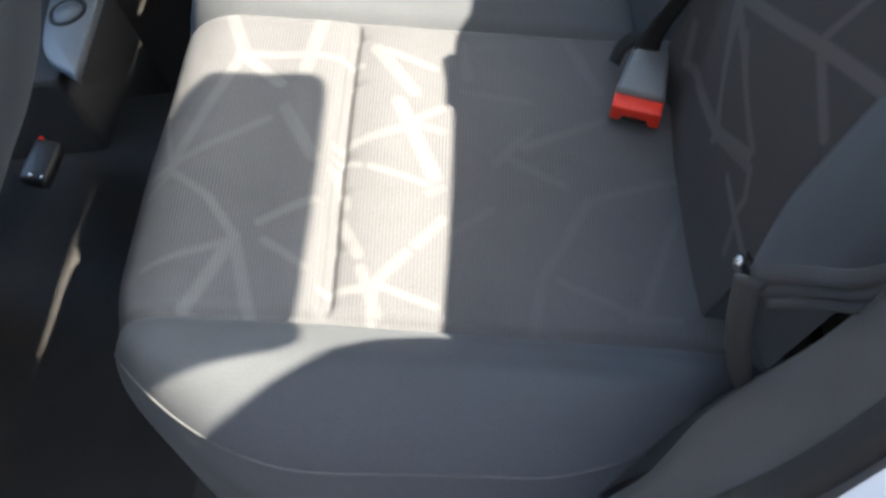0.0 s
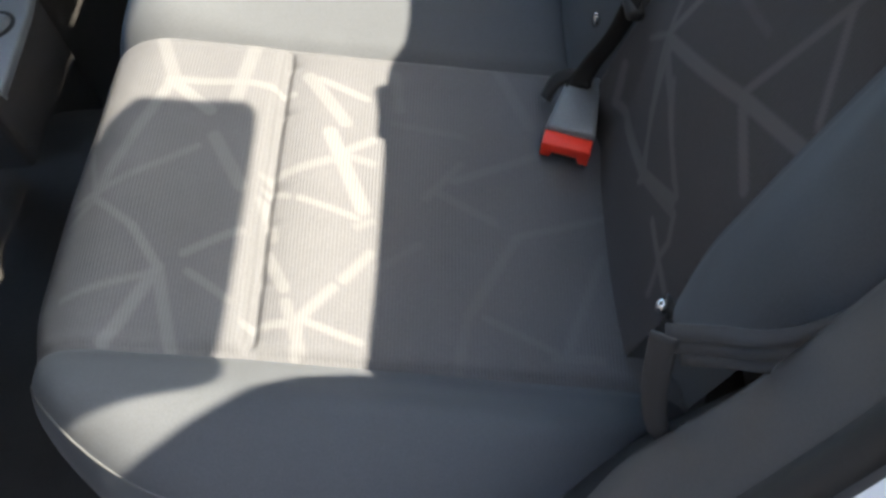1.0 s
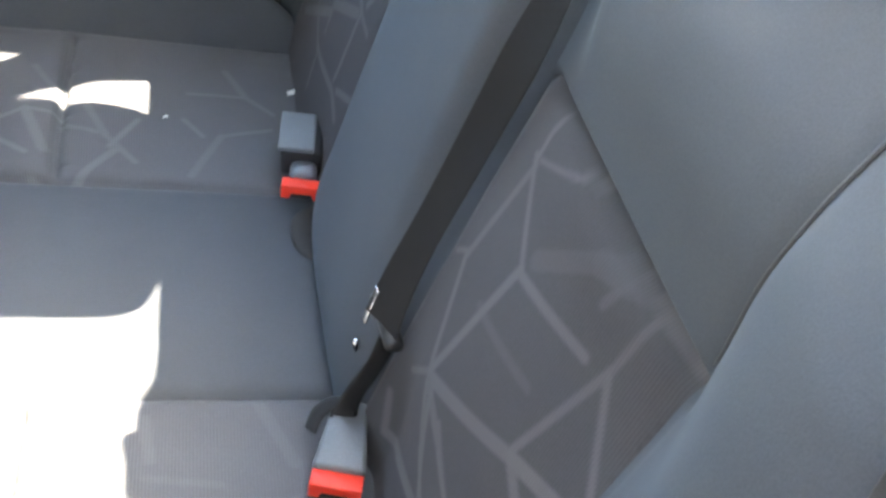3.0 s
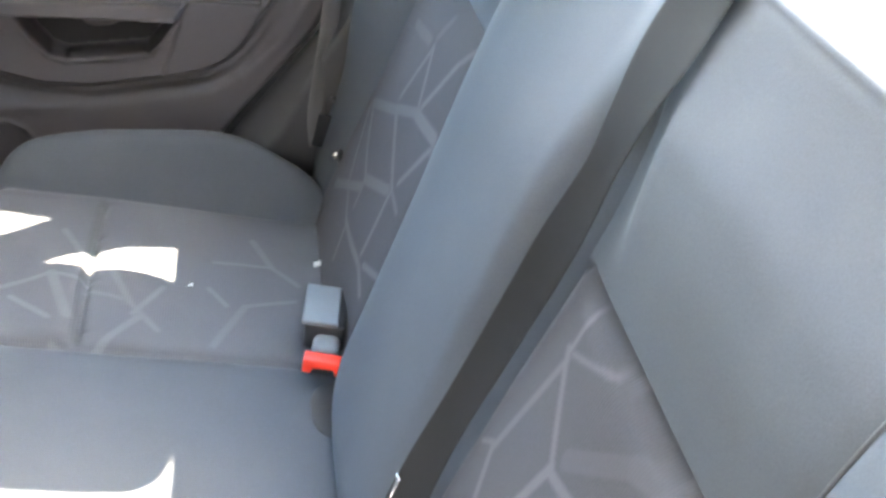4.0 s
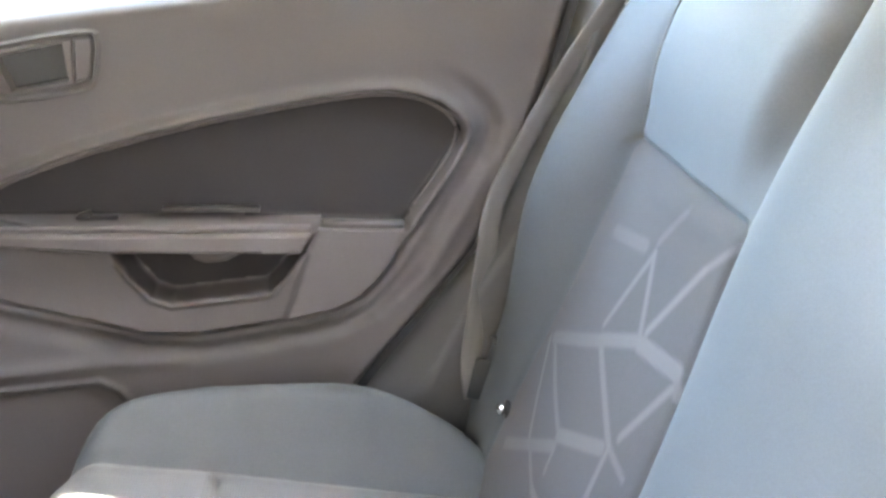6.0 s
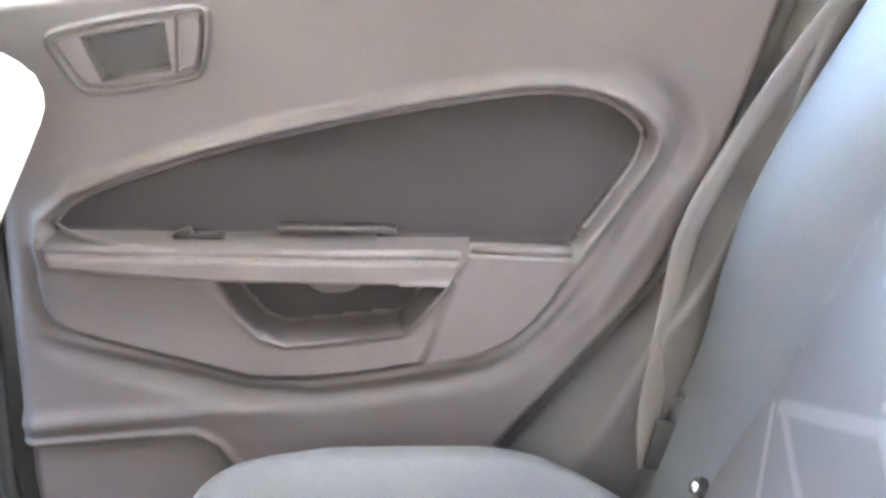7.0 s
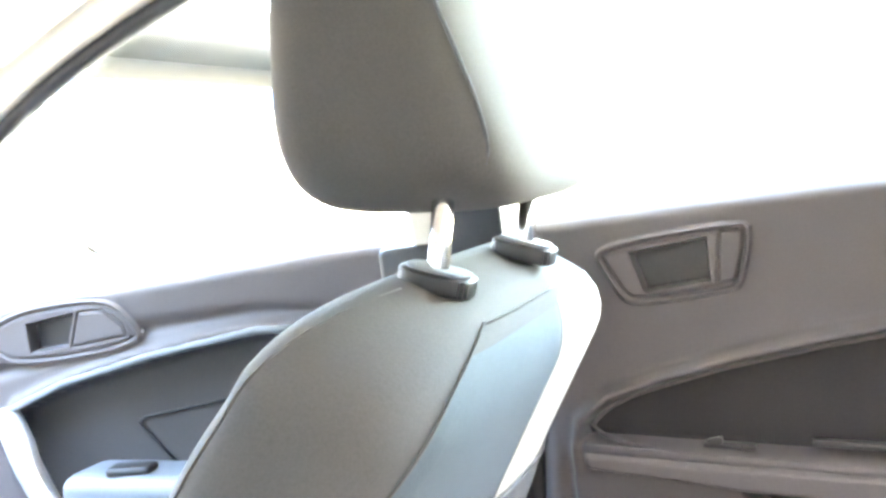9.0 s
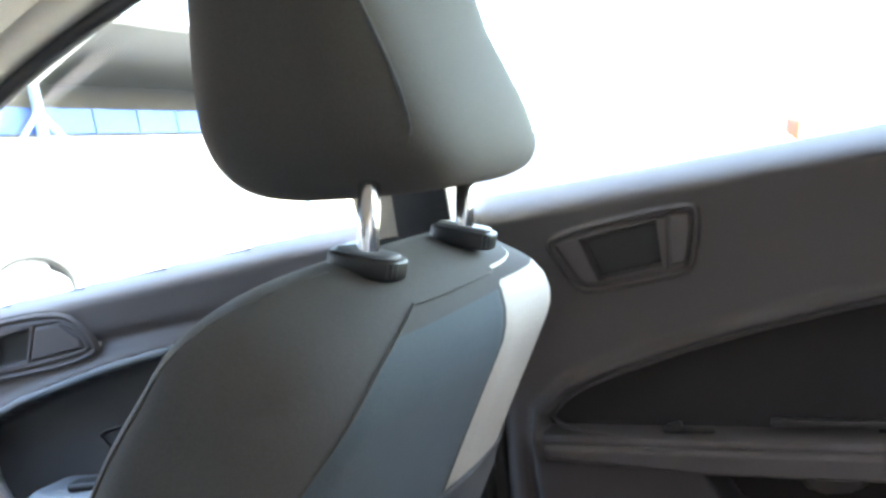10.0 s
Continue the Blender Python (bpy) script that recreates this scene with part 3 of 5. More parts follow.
# ---- seat belts and buckles ----
def ribbon(points, across, half, thick=0.0012):
    """A strap: its line, the way across it, and half its width."""
    bm = bmesh.new()
    pts, a = [Vector(p) for p in points], Vector(across).normalized()
    rows = []
    for i, p in enumerate(pts):
        d = (pts[min(i + 1, len(pts) - 1)] - pts[max(i - 1, 0)]).normalized()
        s = (a - d * a.dot(d)).normalized()
        n = d.cross(s).normalized() * thick
        rows.append([bm.verts.new(p + s * half * k + n * (1 if abs(k) < 0.95 else 0)) for k in (-1, -0.9, -0.3, 0.3, 0.9, 1)] + [bm.verts.new(p + s * half * k - n) for k in (0.9, -0.9)])
    for r, q in zip(rows, rows[1:]):
        for j in range(8):
            bm.faces.new((r[j], r[(j + 1) % 8], q[(j + 1) % 8], q[j]))
    bm.faces.new(rows[0])
    bm.faces.new(rows[-1][::-1])
    bmesh.ops.recalc_face_normals(bm, faces=bm.faces[:])
    return bm


def bend(knots, steps=24):
    """A smooth line through knots."""
    n = len(knots)
    return [tuple(curve_at([(i, k[c]) for i, k in enumerate(knots)], (n - 1) * s / steps) for c in range(3)) for s in range(steps + 1)]


belt = thing("centre_seat_belt", "black webbing seat belt over the rear centre seat", "seat belt", (0.6, -0.2, 0.9))
STRAP_INNER = bend([(0.440, -0.166, 0.750), (0.464, -0.158, 0.790), (0.495, -0.153, 0.841), (0.530, -0.160, 0.917), (0.560, -0.165, 0.982), (0.588, -0.170, 1.035), (0.604, -0.163, 1.066), (0.626, -0.150, 1.106), (0.646, -0.147, 1.138), (0.661, -0.158, 1.165), (0.683, -0.170, 1.172), (0.708, -0.180, 1.166), (0.735, -0.190, 1.14), (0.76, -0.195, 1.08)], 72)
STRAP_OUTER = bend([(0.460, -0.196, 0.738), (0.478, -0.186, 0.775), (0.501, -0.181, 0.820), (0.532, -0.190, 0.888), (0.575, -0.203, 0.984), (0.600, -0.202, 1.042), (0.616, -0.206, 1.078), (0.636, -0.210, 1.113), (0.652, -0.211, 1.141), (0.664, -0.216, 1.165), (0.685, -0.224, 1.172), (0.709, -0.232, 1.166), (0.736, -0.240, 1.14), (0.76, -0.245, 1.08)], 72)


def webbing(u, v):
    """A flat strap between two edges, with a thickness and rounded sides."""
    k = round(u * 72)
    a, b = Vector(STRAP_INNER[k]), Vector(STRAP_OUTER[k])
    run = Vector(STRAP_OUTER[min(72, k + 1)]) - Vector(STRAP_OUTER[max(0, k - 1)])
    n = run.cross(b - a).normalized()
    t = 2 * math.pi * v
    c, w = math.cos(t), math.sin(t)
    c = math.copysign(abs(c) ** 0.35, c)
    return a.lerp(b, 0.5 + 0.5 * c) + n * (0.0011 * w + 0.0025 * (1 - c * c)) + Vector((-0.005, 0, 0.002))


part("strap", grid(72, 20, webbing), BELTCLOTH, belt, "dark ribbed webbing")
# Pale line on the strap edge, with the glint put into its colour.
part("edge_glint", tube([Vector(p) for p in STRAP_INNER[36:62]], 0.0011, 6), GREYPLASTIC, belt, "pale edge thread that carries the glint along the strap")
part("tongue_plate", block((0.003, 0.008, 0.036), (0.440, -0.165, 0.754), (0, 25, 8), 0.001), STEEL, belt, "bright steel tongue")
part("tongue_grip", block((0.016, 0.034, 0.012), (0.452, -0.184, 0.736), (8, 25, 8), 0.005), DARKPLASTIC, belt, "black plastic tongue grip")
for k, (slip, half) in enumerate(((0.0, 0.009), (0.007, 0.006), (-0.006, 0.005))):
    fall = [(0.450, -0.184, 0.733), (0.440, -0.180, 0.705), (0.428, -0.176, 0.680), (0.416, -0.174, 0.660), (0.406, -0.178, 0.643), (0.401, -0.186, 0.634)]
    part("lower_strap", ribbon(bend([(x + slip * q / 5, y + 0.003 * k, z + 0.002 * k) for q, (x, y, z) in enumerate(fall)]), (1, 0.5 * k, 0.3 * k), half), BLACKWEB, belt, "black gathered webbing")
part("strap_curl", ribbon(bend([(0.372, -0.180, 0.627), (0.380, -0.173, 0.638), (0.391, -0.170, 0.644), (0.403, -0.172, 0.645), (0.415, -0.178, 0.640)]), (0, 1, 0.5), 0.007, 0.002), BLACKWEB, belt, "curled black webbing over the buckle")
part("rivet", pillow((0.008, 0.008, 0.018), (0.424, -0.137, 0.679), 0, 2.2, 12, 8), STEEL, belt, "bright steel rivet")



def buckle(at, turn, capped=True):
    b = thing("seat_belt_buckle", "grey plastic seat belt buckle with red button", "buckle", at, "rear seat belt buckles")
    m = pose(*at, *turn)
    body = block((0.046, 0.074, 0.020), (0, 0.028, 0.004), (0, 0, 0), 0.005, 3)
    for v in body.verts:
        k = smooth(0.0, 0.07, v.co.y)
        v.co.x *= 1 - 0.36 * k
        v.co.z += 0.006 * k
    if capped:
        body.transform(m)
        part("housing", body, GREYPLASTIC, b, "smooth grey plastic housing")
    else:
        body.free()
    red = prism([(-0.0225, 0.0085), (0.0225, 0.0085), (0.0225, -0.0085), (0.013, -0.0085), (0.011, -0.002), (-0.011, -0.002), (-0.013, -0.0085), (-0.0225, -0.0085)], "y", -0.026, -0.008, 0.0015)
    red.transform(m)
    part("release_button", red, REDPLASTIC, b, "bright red release button")
    slot = block((0.022, 0.012, 0.006), (0, -0.018, -0.005), (0, 0, 0), 0.001)
    slot.transform(m)
    part("slot", slot, DARKPLASTIC, b, "dark tongue slot")
    stalk = block((0.026, 0.05, 0.008), (0.004, 0.078, -0.004), (-14, 0, 0), 0.003)
    stalk.transform(m)
    part("stalk", stalk, BLACKWEB, b, "black webbing stalk")
    return b


buckle((0.392, -0.226, 0.624), (-4, 12, -15))
buckle((0.396, 0.158, 0.640), (-6, 12, -10), False)
# Housing of the second buckle, built apart from its red button.
twin = thing("second_buckle_housing", "grey plastic housing of the second seat belt buckle", "buckle", (0.40, 0.22, 0.64))
part("housing", block((0.046, 0.082, 0.034), (0.401, 0.224, 0.641), (-4, 12, -8), 0.005), DARKPLASTIC, twin, "black housing sides")
part("top_cover", block((0.040, 0.078, 0.006), (0.398, 0.223, 0.660), (-4, 12, -8), 0.002), GREYPLASTIC, twin, "smooth blue grey top")
part("collar", block((0.030, 0.032, 0.020), (0.397, 0.172, 0.640), (-4, 12, -8), 0.009, 4), GREYPLASTIC, twin, "rounded grey collar")


def side_belt(side, label):
    b = thing("side_seat_belt", label, "seat belt", (0.45, side * 0.6, 0.75), "outer seat belts")
    line = [(0.70, 0.565, 1.20), (0.635, 0.605, 1.13), (0.560, 0.628, 1.035), (0.498, 0.634, 0.945), (0.459, 0.632, 0.88), (0.443, 0.630, 0.82), (0.428, 0.625, 0.76), (0.414, 0.618, 0.704), (0.412, 0.610, 0.66)]
    if side < 0:
        line = [(0.429, 0.600, 0.872), (0.425, 0.602, 0.816), (0.428, 0.602, 0.77), (0.436, 0.602, 0.735), (0.432, 0.600, 0.66)]
    part("strap", ribbon(bend([(x, side * y, z) for x, y, z in line], 36), (1, 0.5 * side, -0.35), 0.014 if side > 0 else 0.008), WEBBING if side < 0 else GREYWEB, b)
    if side < 0:
        for k in range(3):
            run = [(0.430, 0.598, 0.872), (0.456, 0.604, 0.876), (0.482, 0.608, 0.875), (0.511, 0.612, 0.893), (0.535, 0.614, 0.925), (0.563, 0.614, 0.984), (0.60, 0.602, 1.10), (0.66, 0.575, 1.19)]
            part("shoulder_strap", ribbon(bend([(x + 0.004 * k, -y - 0.003 * k, z - 0.008 * k) for x, y, z in run], 40), (1, -0.9, -0.5), 0.005), WEBBING, b, "folded webbing along the backrest edge")
        part("anchor_hook", tube(bend([(0.424, -0.604, 0.745), (0.431, -0.606, 0.728), (0.440, -0.606, 0.735), (0.444, -0.606, 0.775)]), 0.0045, 8), STEEL, b, "bright steel hook")
        return
    part("anchor_plate", block((0.03, 0.004, 0.05), (0.425, side * 0.60, 0.685), (0, 18, 0), 0.0015), DARKPLASTIC, b, "black anchor plate")
    part("anchor_loop", tube([(0.440, side * 0.603, 0.735), (0.452, side * 0.604, 0.71), (0.446, side * 0.604, 0.69)], 0.004), STRIPPLASTIC, b, "dark anchor loop")


side_belt(-1, "black webbing seat belt beside the open door")
side_belt(1, "grey brown webbing seat belt beside the closed door")

for y, z in ((-0.449, 0.667), (0.534, 0.680)):
    st = thing("trim_stud", "small bright steel stud on the backrest edge", "stud", tuple(back_point(y, z)), "backrest studs")
    p = Vector(back_point(y, z))
    part("stud_head", pillow((0.012, 0.013, 0.013), (p.x - 0.004, y, p.z + 0.002), 20, 2.2, 14, 8), STEEL, st)
    part("washer", tube([(p.x + 0.004, y, p.z), (p.x - 0.001, y, p.z + 0.001)], 0.010, 14), DARKPLASTIC, st, "black plastic washer")

for k, (x, y, s) in enumerate(((0.398, 0.385, 0.011), (0.412, 0.375, 0.007), (0.245, 0.31, 0.004))):
    z = cushion_top(x, y)
    f = thing("paper_scrap", "tiny torn white paper scrap on the cushion", "scrap", (x, y, z), "paper scraps")
    part("flake", grid(3, 3, lambda u, v: (x + s * (u - 0.5) * 1.4, y + s * (v - 0.5), z + 0.002 + 0.003 * ((u + v + k) % 1))), WALLPAINT, f, "", False)


# ---- doors ----
def sheet(xs, zs, ys, keep, side=1):
    """A moulded panel: depth ys over a raster of xs and zs, where keep holds."""
    X, Z = (xs, zs) if xs.ndim == 2 else np.meshgrid(xs, zs, indexing="ij")
    nx, nz = X.shape
    co = np.stack([X, side * ys, Z], -1).reshape(-1, 3)
    idx = np.arange(nx * nz).reshape(nx, nz)
    q = np.stack([idx[:-1, :-1], idx[1:, :-1], idx[1:, 1:], idx[:-1, 1:]], -1)[keep]
    if side < 0:
        q = q[:, ::-1]
    used = np.unique(q)
    back = np.zeros(nx * nz, int)
    back[used] = np.arange(len(used))
    me = bpy.data.meshes.new("scrap")
    me.from_pydata(co[used].tolist(), [], back[q].tolist())
    bm = bmesh.new()
    bm.from_mesh(me)
    bpy.data.meshes.remove(me)
    return bm


def far(outline, X, Z, cuts=2):
    """Signed distance of a raster to a closed outline."""
    o = np.array(rounded(outline, cuts))
    a, b = o, np.roll(o, -1, axis=0)
    best, odd = np.full(X.shape, 1e9), np.zeros(X.shape, bool)
    for (x1, z1), (x2, z2) in zip(a, b):
        dx, dz = x2 - x1, z2 - z1
        t = np.clip(((X - x1) * dx + (Z - z1) * dz) / (dx * dx + dz * dz + 1e-12), 0, 1)
        best = np.minimum(best, np.hypot(X - x1 - t * dx, Z - z1 - t * dz))
        if abs(dz) > 1e-12:
            odd ^= ((z1 > Z) != (z2 > Z)) & (X < dx * (Z - z1) / dz + x1)
    return np.where(odd, -best, best)


def along(line, X, Z):
    """Distance of a raster to an open line."""
    best = np.full(X.shape, 1e9)
    for (x1, z1), (x2, z2) in zip(line, line[1:]):
        dx, dz = x2 - x1, z2 - z1
        t = np.clip(((X - x1) * dx + (Z - z1) * dz) / (dx * dx + dz * dz), 0, 1)
        best = np.minimum(best, np.hypot(X - x1 - t * dx, Z - z1 - t * dz))
    return best


def step(d, w):
    """One inside, nought outside, over a width w."""
    t = np.clip(0.5 - d / w, 0, 1)
    return t * t * (3 - 2 * t)


SEAL = [(-0.12, 0.43), (0.06, 0.44), (0.17, 0.50), (0.272, 0.640), (0.312, 0.685), (0.38, 0.75), (0.444, 0.815), (0.485, 0.88), (0.522, 0.95), (0.555, 1.03), (0.588, 1.12), (0.60, 1.20), (0.575, 1.29), (0.49, 1.385), (0.38, 1.44)]
BELTLINE = 1.145


REAR_OUTER = [(-0.077, 1.100), (-0.060, 1.109), (0.008, 1.115), (0.067, 1.116), (0.070, 1.098), (0.057, 1.056), (0.045, 1.049), (-0.036, 1.045), (-0.054, 1.050), (-0.069, 1.080)]
REAR_CELL = [(-0.041, 1.096), (0.028, 1.102), (0.027, 1.064), (-0.031, 1.060)]
REAR_LEVER = [(0.040, 1.108), (0.060, 1.109), (0.060, 1.094), (0.051, 1.062), (0.033, 1.060)]
FRONT_OUTER = [(-0.800, 1.085), (-0.790, 1.100), (-0.734, 1.114), (-0.647, 1.116), (-0.611, 1.107), (-0.584, 1.070), (-0.592, 1.056), (-0.650, 1.047), (-0.760, 1.043), (-0.792, 1.056)]
FRONT_CELL = [(-0.738, 1.092), (-0.672, 1.099), (-0.686, 1.064), (-0.738, 1.060)]
FRONT_LEVER = [(-0.664, 1.100), (-0.630, 1.100), (-0.606, 1.080), (-0.604, 1.068), (-0.680, 1.062)]


def handle_set(d, side, outer, cell, lever, face, cup_mat):
    """A moulded handle surround with a finger cup, coloured dark for its shade, and a lever beside it."""
    ox, oz = [p[0] for p in outer], [p[1] for p in outer]
    xs = np.linspace(min(ox) - 0.003, max(ox) + 0.003, 230)
    zs = np.linspace(min(oz) - 0.003, max(oz) + 0.003, 110)
    X, Z = np.meshgrid(xs, zs, indexing="ij")
    rim, cup, flap = far(outer, X, Z, 2), far(cell, X, Z, 0), far(lever, X, Z, 0)
    Y = face - 0.0045 * step(rim + 0.002, 0.004) + 0.0035 * np.exp(-((rim + 0.008) / 0.0018) ** 2)
    Y += 0.016 * step(cup, 0.003) + 0.0025 * np.exp(-(flap / 0.0013) ** 2) - 0.0015 * step(flap + 0.002, 0.003)
    mid = lambda A: 0.25 * (A[:-1, :-1] + A[1:, :-1] + A[:-1, 1:] + A[1:, 1:])  # noqa: E731
    inside, hollow, grip = mid(rim) < 0.001, mid(cup) < -0.001, mid(flap) < 0.0
    part("handle_surround", sheet(xs, zs, Y, inside & ~hollow & ~grip, side), DOORPLASTIC, d, "moulded handle surround")
    part("handle_cup", sheet(xs, zs, Y, inside & hollow, side), cup_mat, d, "finger cup coloured dark for its shade")
    part("door_handle", sheet(xs, zs, Y, inside & grip & ~hollow, side), DOORPLASTIC, d, "grey plastic lever")


def rear_door(side, label):
    d = thing("rear_door", label, "car door", (0.2, side * 0.68, 0.45), "rear doors")
    xs, zs = np.linspace(-0.205, 0.62, 374), np.linspace(0.42, 1.15, 330)
    X, Z = np.meshgrid(xs, zs, indexing="ij")
    rest_line = np.interp(X, [-0.2, -0.099, 0.012, 0.257, 0.357, 0.5], [0.935, 0.922, 0.907, 0.876, 0.861, 0.85])
    Z = Z + (rest_line - 0.90) * np.clip(1 - np.abs(Z - 0.90) / 0.24, 0, 1)
    Y = 0.668 - 0.012 * (Z - 0.6)
    swoosh = far([(-0.108, 0.962), (0.007, 0.991), (0.132, 1.010), (0.253, 1.020), (0.345, 1.024), (0.404, 1.010), (0.440, 0.978), (0.446, 0.955), (0.420, 0.918), (0.362, 0.850), (0.330, 0.803), (0.286, 0.770), (0.208, 0.762), (0.071, 0.759), (-0.023, 0.798), (-0.100, 0.830), (-0.124, 0.848), (-0.124, 0.90)], X, Z, 1)
    upper = np.maximum(swoosh + 0.011, rest_line - Z)
    lower = np.maximum(swoosh + 0.002, Z - rest_line)
    high = np.clip((Z - rest_line + 0.03) / 0.03, 0, 1)
    Y -= 0.013 * np.exp(-((swoosh + 0.003) / 0.0060) ** 2) * high
    Y += 0.013 * np.exp(-((swoosh - 0.022) / 0.011) ** 2) * np.clip(np.maximum((0.84 - Z) / 0.06, (X - 0.37) / 0.08), 0, 1) * np.clip((1.04 - Z) / 0.08, 0, 1)
    Y += 0.016 * step(upper, 0.008)
    Y -= 0.011 * step(lower, 0.008)
    Y += 0.006 * np.exp(-((swoosh - 0.006) / 0.005) ** 2) * (1 - high)
    rest = far([(-0.105, 0.925), (0.012, 0.909), (0.262, 0.876), (0.242, 0.850), (0.039, 0.877), (-0.102, 0.905)], X, Z, 0)
    Y -= 0.030 * step(rest, 0.010)
    Y -= 0.006 * step(far([(0.262, 0.878), (0.60, 0.85), (0.55, 0.66), (0.15, 0.66), (0.222, 0.79)], X, Z, 0), 0.008) * step(lower, 0.008)
    cup = far([(0.034, 0.876), (0.050, 0.842), (0.068, 0.815), (0.088, 0.805), (0.196, 0.804), (0.214, 0.819), (0.243, 0.850)], X, Z, 0)
    Y += 0.040 * step(cup, 0.008)
    Y -= 0.005 * np.exp(-((cup - 0.003) / 0.0035) ** 2) * (Z < 0.86)
    Y -= 0.020 * step(far([(0.108, 0.862), (0.118, 0.838), (0.160, 0.836), (0.172, 0.856)], X, Z, 1), 0.008)
    ridge = along([(-0.20, 0.740), (0.046, 0.736), (0.205, 0.740), (0.305, 0.755), (0.378, 0.800), (0.425, 0.866), (0.452, 0.920)], X, Z)
    Y -= 0.006 * np.exp(-(ridge / 0.011) ** 2)
    pocket = far([(-0.3, 0.722), (-0.015, 0.712), (0.004, 0.698), (0.035, 0.640), (0.05, 0.5), (-0.3, 0.5)], X, Z, 0)
    Y += 0.005 * step(pocket, 0.004) - 0.004 * np.exp(-((pocket - 0.004) / 0.004) ** 2)
    Y += 0.045 * np.clip((Z - 1.122) / 0.028, 0, 1) ** 2
    front = np.interp(Z, [0.42, 0.68, 0.86, 0.95, 1.15], [-0.182, -0.168, -0.144, -0.130, -0.130])
    Y += 0.035 * np.clip((front - X) / 0.025, 0, 1) ** 2
    rear = np.interp(Z, [p[1] for p in SEAL[:12]], [p[0] for p in SEAL[:12]]) - 0.006
    Y += 0.03 * np.clip((X - rear + 0.02) / 0.02, 0, 1) ** 2
    mid = lambda A: 0.25 * (A[:-1, :-1] + A[1:, :-1] + A[:-1, 1:] + A[1:, 1:])  # noqa: E731
    inside = (mid(X) < mid(rear)) & (mid(X) > mid(front) - 0.025)
    cloth = mid(upper) < -0.001
    inside &= mid(far(REAR_OUTER, X, Z, 2)) > -0.004
    arm = mid(rest) < 0.004
    hollow = (mid(cup) < -0.0055) & ~arm & ~cloth
    tab = mid(far([(0.108, 0.862), (0.118, 0.838), (0.160, 0.836), (0.172, 0.856)], X, Z, 1)) < 0.003
    hollow &= ~tab
    part("door_card", sheet(X, Z, Y, inside & ~cloth & ~arm & ~hollow, side), DOORPLASTIC, d, "moulded dark grey plastic door card")
    part("door_insert", sheet(X, Z, Y, inside & cloth & ~arm, side), DOORINSERT, d, "dark brownish recessed insert")
    edging = []
    for k in range(121):
        a = radians(-8 + 190 * k / 120)
        r = 0.02
        while r < 0.5:
            gx = int(np.argmin(np.abs(xs - 0.15 - r * math.cos(a))))
            gz = int(np.argmin(np.abs(Z[gx] - 0.905 - r * math.sin(a))))
            if upper[gx, gz] > -0.001 and r > 0.06:
                break
            r += 0.0008
        edging.append((0.15 + r * math.cos(a), side * (Y[gx, gz] - 0.001), 0.905 + r * math.sin(a)))
    soft = [tuple(sum(q[c] for q in edging[max(0, k - 2):k + 3]) / len(edging[max(0, k - 2):k + 3]) for c in range(3)) for k in range(121)]
    part("insert_edging", tube(soft, 0.0024, 6), DOORPLASTIC, d, "moulded edge round the insert")
    # Cup floor borrows the dark insert colour to show the shade inside.
    part("pull_cup", sheet(X, Z, Y, inside & hollow, side), DOORINSERT, d, "recessed pull cup coloured dark for its shade")
    part("armrest", sheet(X, Z, Y, inside & arm, side), DOORPLASTIC, d, "moulded plastic armrest")
    handle_set(d, side, REAR_OUTER, REAR_CELL, REAR_LEVER, 0.6605, SHADEDWELL)
    part("armrest_lip", tube([(x, side * 0.636, z + 0.001) for x, z in [(-0.103, 0.922), (-0.05, 0.9155), (0.012, 0.907), (0.13, 0.892), (0.255, 0.876)]], 0.005, 8), DOORPLASTIC, d)
    part("armrest_lip", tube([(x, side * 0.655, z + 0.001) for x, z in [(0.266, 0.875), (0.31, 0.868), (0.357, 0.861)]], 0.005, 8), DOORPLASTIC, d)
    part("trim_strip", block((0.106, 0.010, 0.006), (0.148, side * 0.668, 0.904), (0, 7, 0), 0.0015), STRIPPLASTIC, d, "dark plastic strip above the armrest")
    sw = part("window_switch", block((0.046, 0.012, 0.005), (0.024, side * 0.669, 0.911), (0, 7, 0), 0.002), STRIPPLASTIC, d, "dark window switch")
    part("rocker", block((0.014, 0.010, 0.007), (0.012, side * 0.665, 0.916), (0, -8, 0), 0.002), STRIPPLASTIC, sw)
    part("glass_seal", tube([(x, side * 0.716, BELTLINE - 0.006) for x in np.linspace(-0.165, 0.585, 20)], 0.007, 8), RUBBER, d, "black rubber window seal")
    pane = [(-0.16, BELTLINE - 0.02), (0.60, BELTLINE - 0.02), (0.60, 1.20), (0.575, 1.29), (0.49, 1.385), (0.38, 1.425), (0.1, 1.445), (-0.16, 1.45)]
    bm = prism(pane, "y", 0.712, 0.716)
    for v in bm.verts:
        v.co.y = side * (v.co.y - 0.34 * max(0, v.co.z - BELTLINE) ** 1.25)
    p = part("window_pane", bm, GLASS, d, "clear window glass", False)
    p.visible_shadow = False
    skin = prism([(-0.17, 0.42), (0.06, 0.43), (0.17, 0.50), (0.30, 0.68), (0.44, 0.82), (0.53, 0.97), (0.60, 1.13), (-0.17, 1.12)], "y", side * 0.735, side * 0.78)
    part("door_skin", skin, PAINT, d, "white painted outer skin", False)
    return d


rear_door(1, "grey plastic rear car door, closed, with moulded armrest")
swung = rear_door(-1, "white rear car door swung wide open")
hinge = Vector((-0.19, -0.76, 0.0))
swung.location = hinge + Matrix.Rotation(radians(-68), 3, "Z") @ (swung.location - hinge)
swung.rotation_euler = (0, 0, radians(-68))


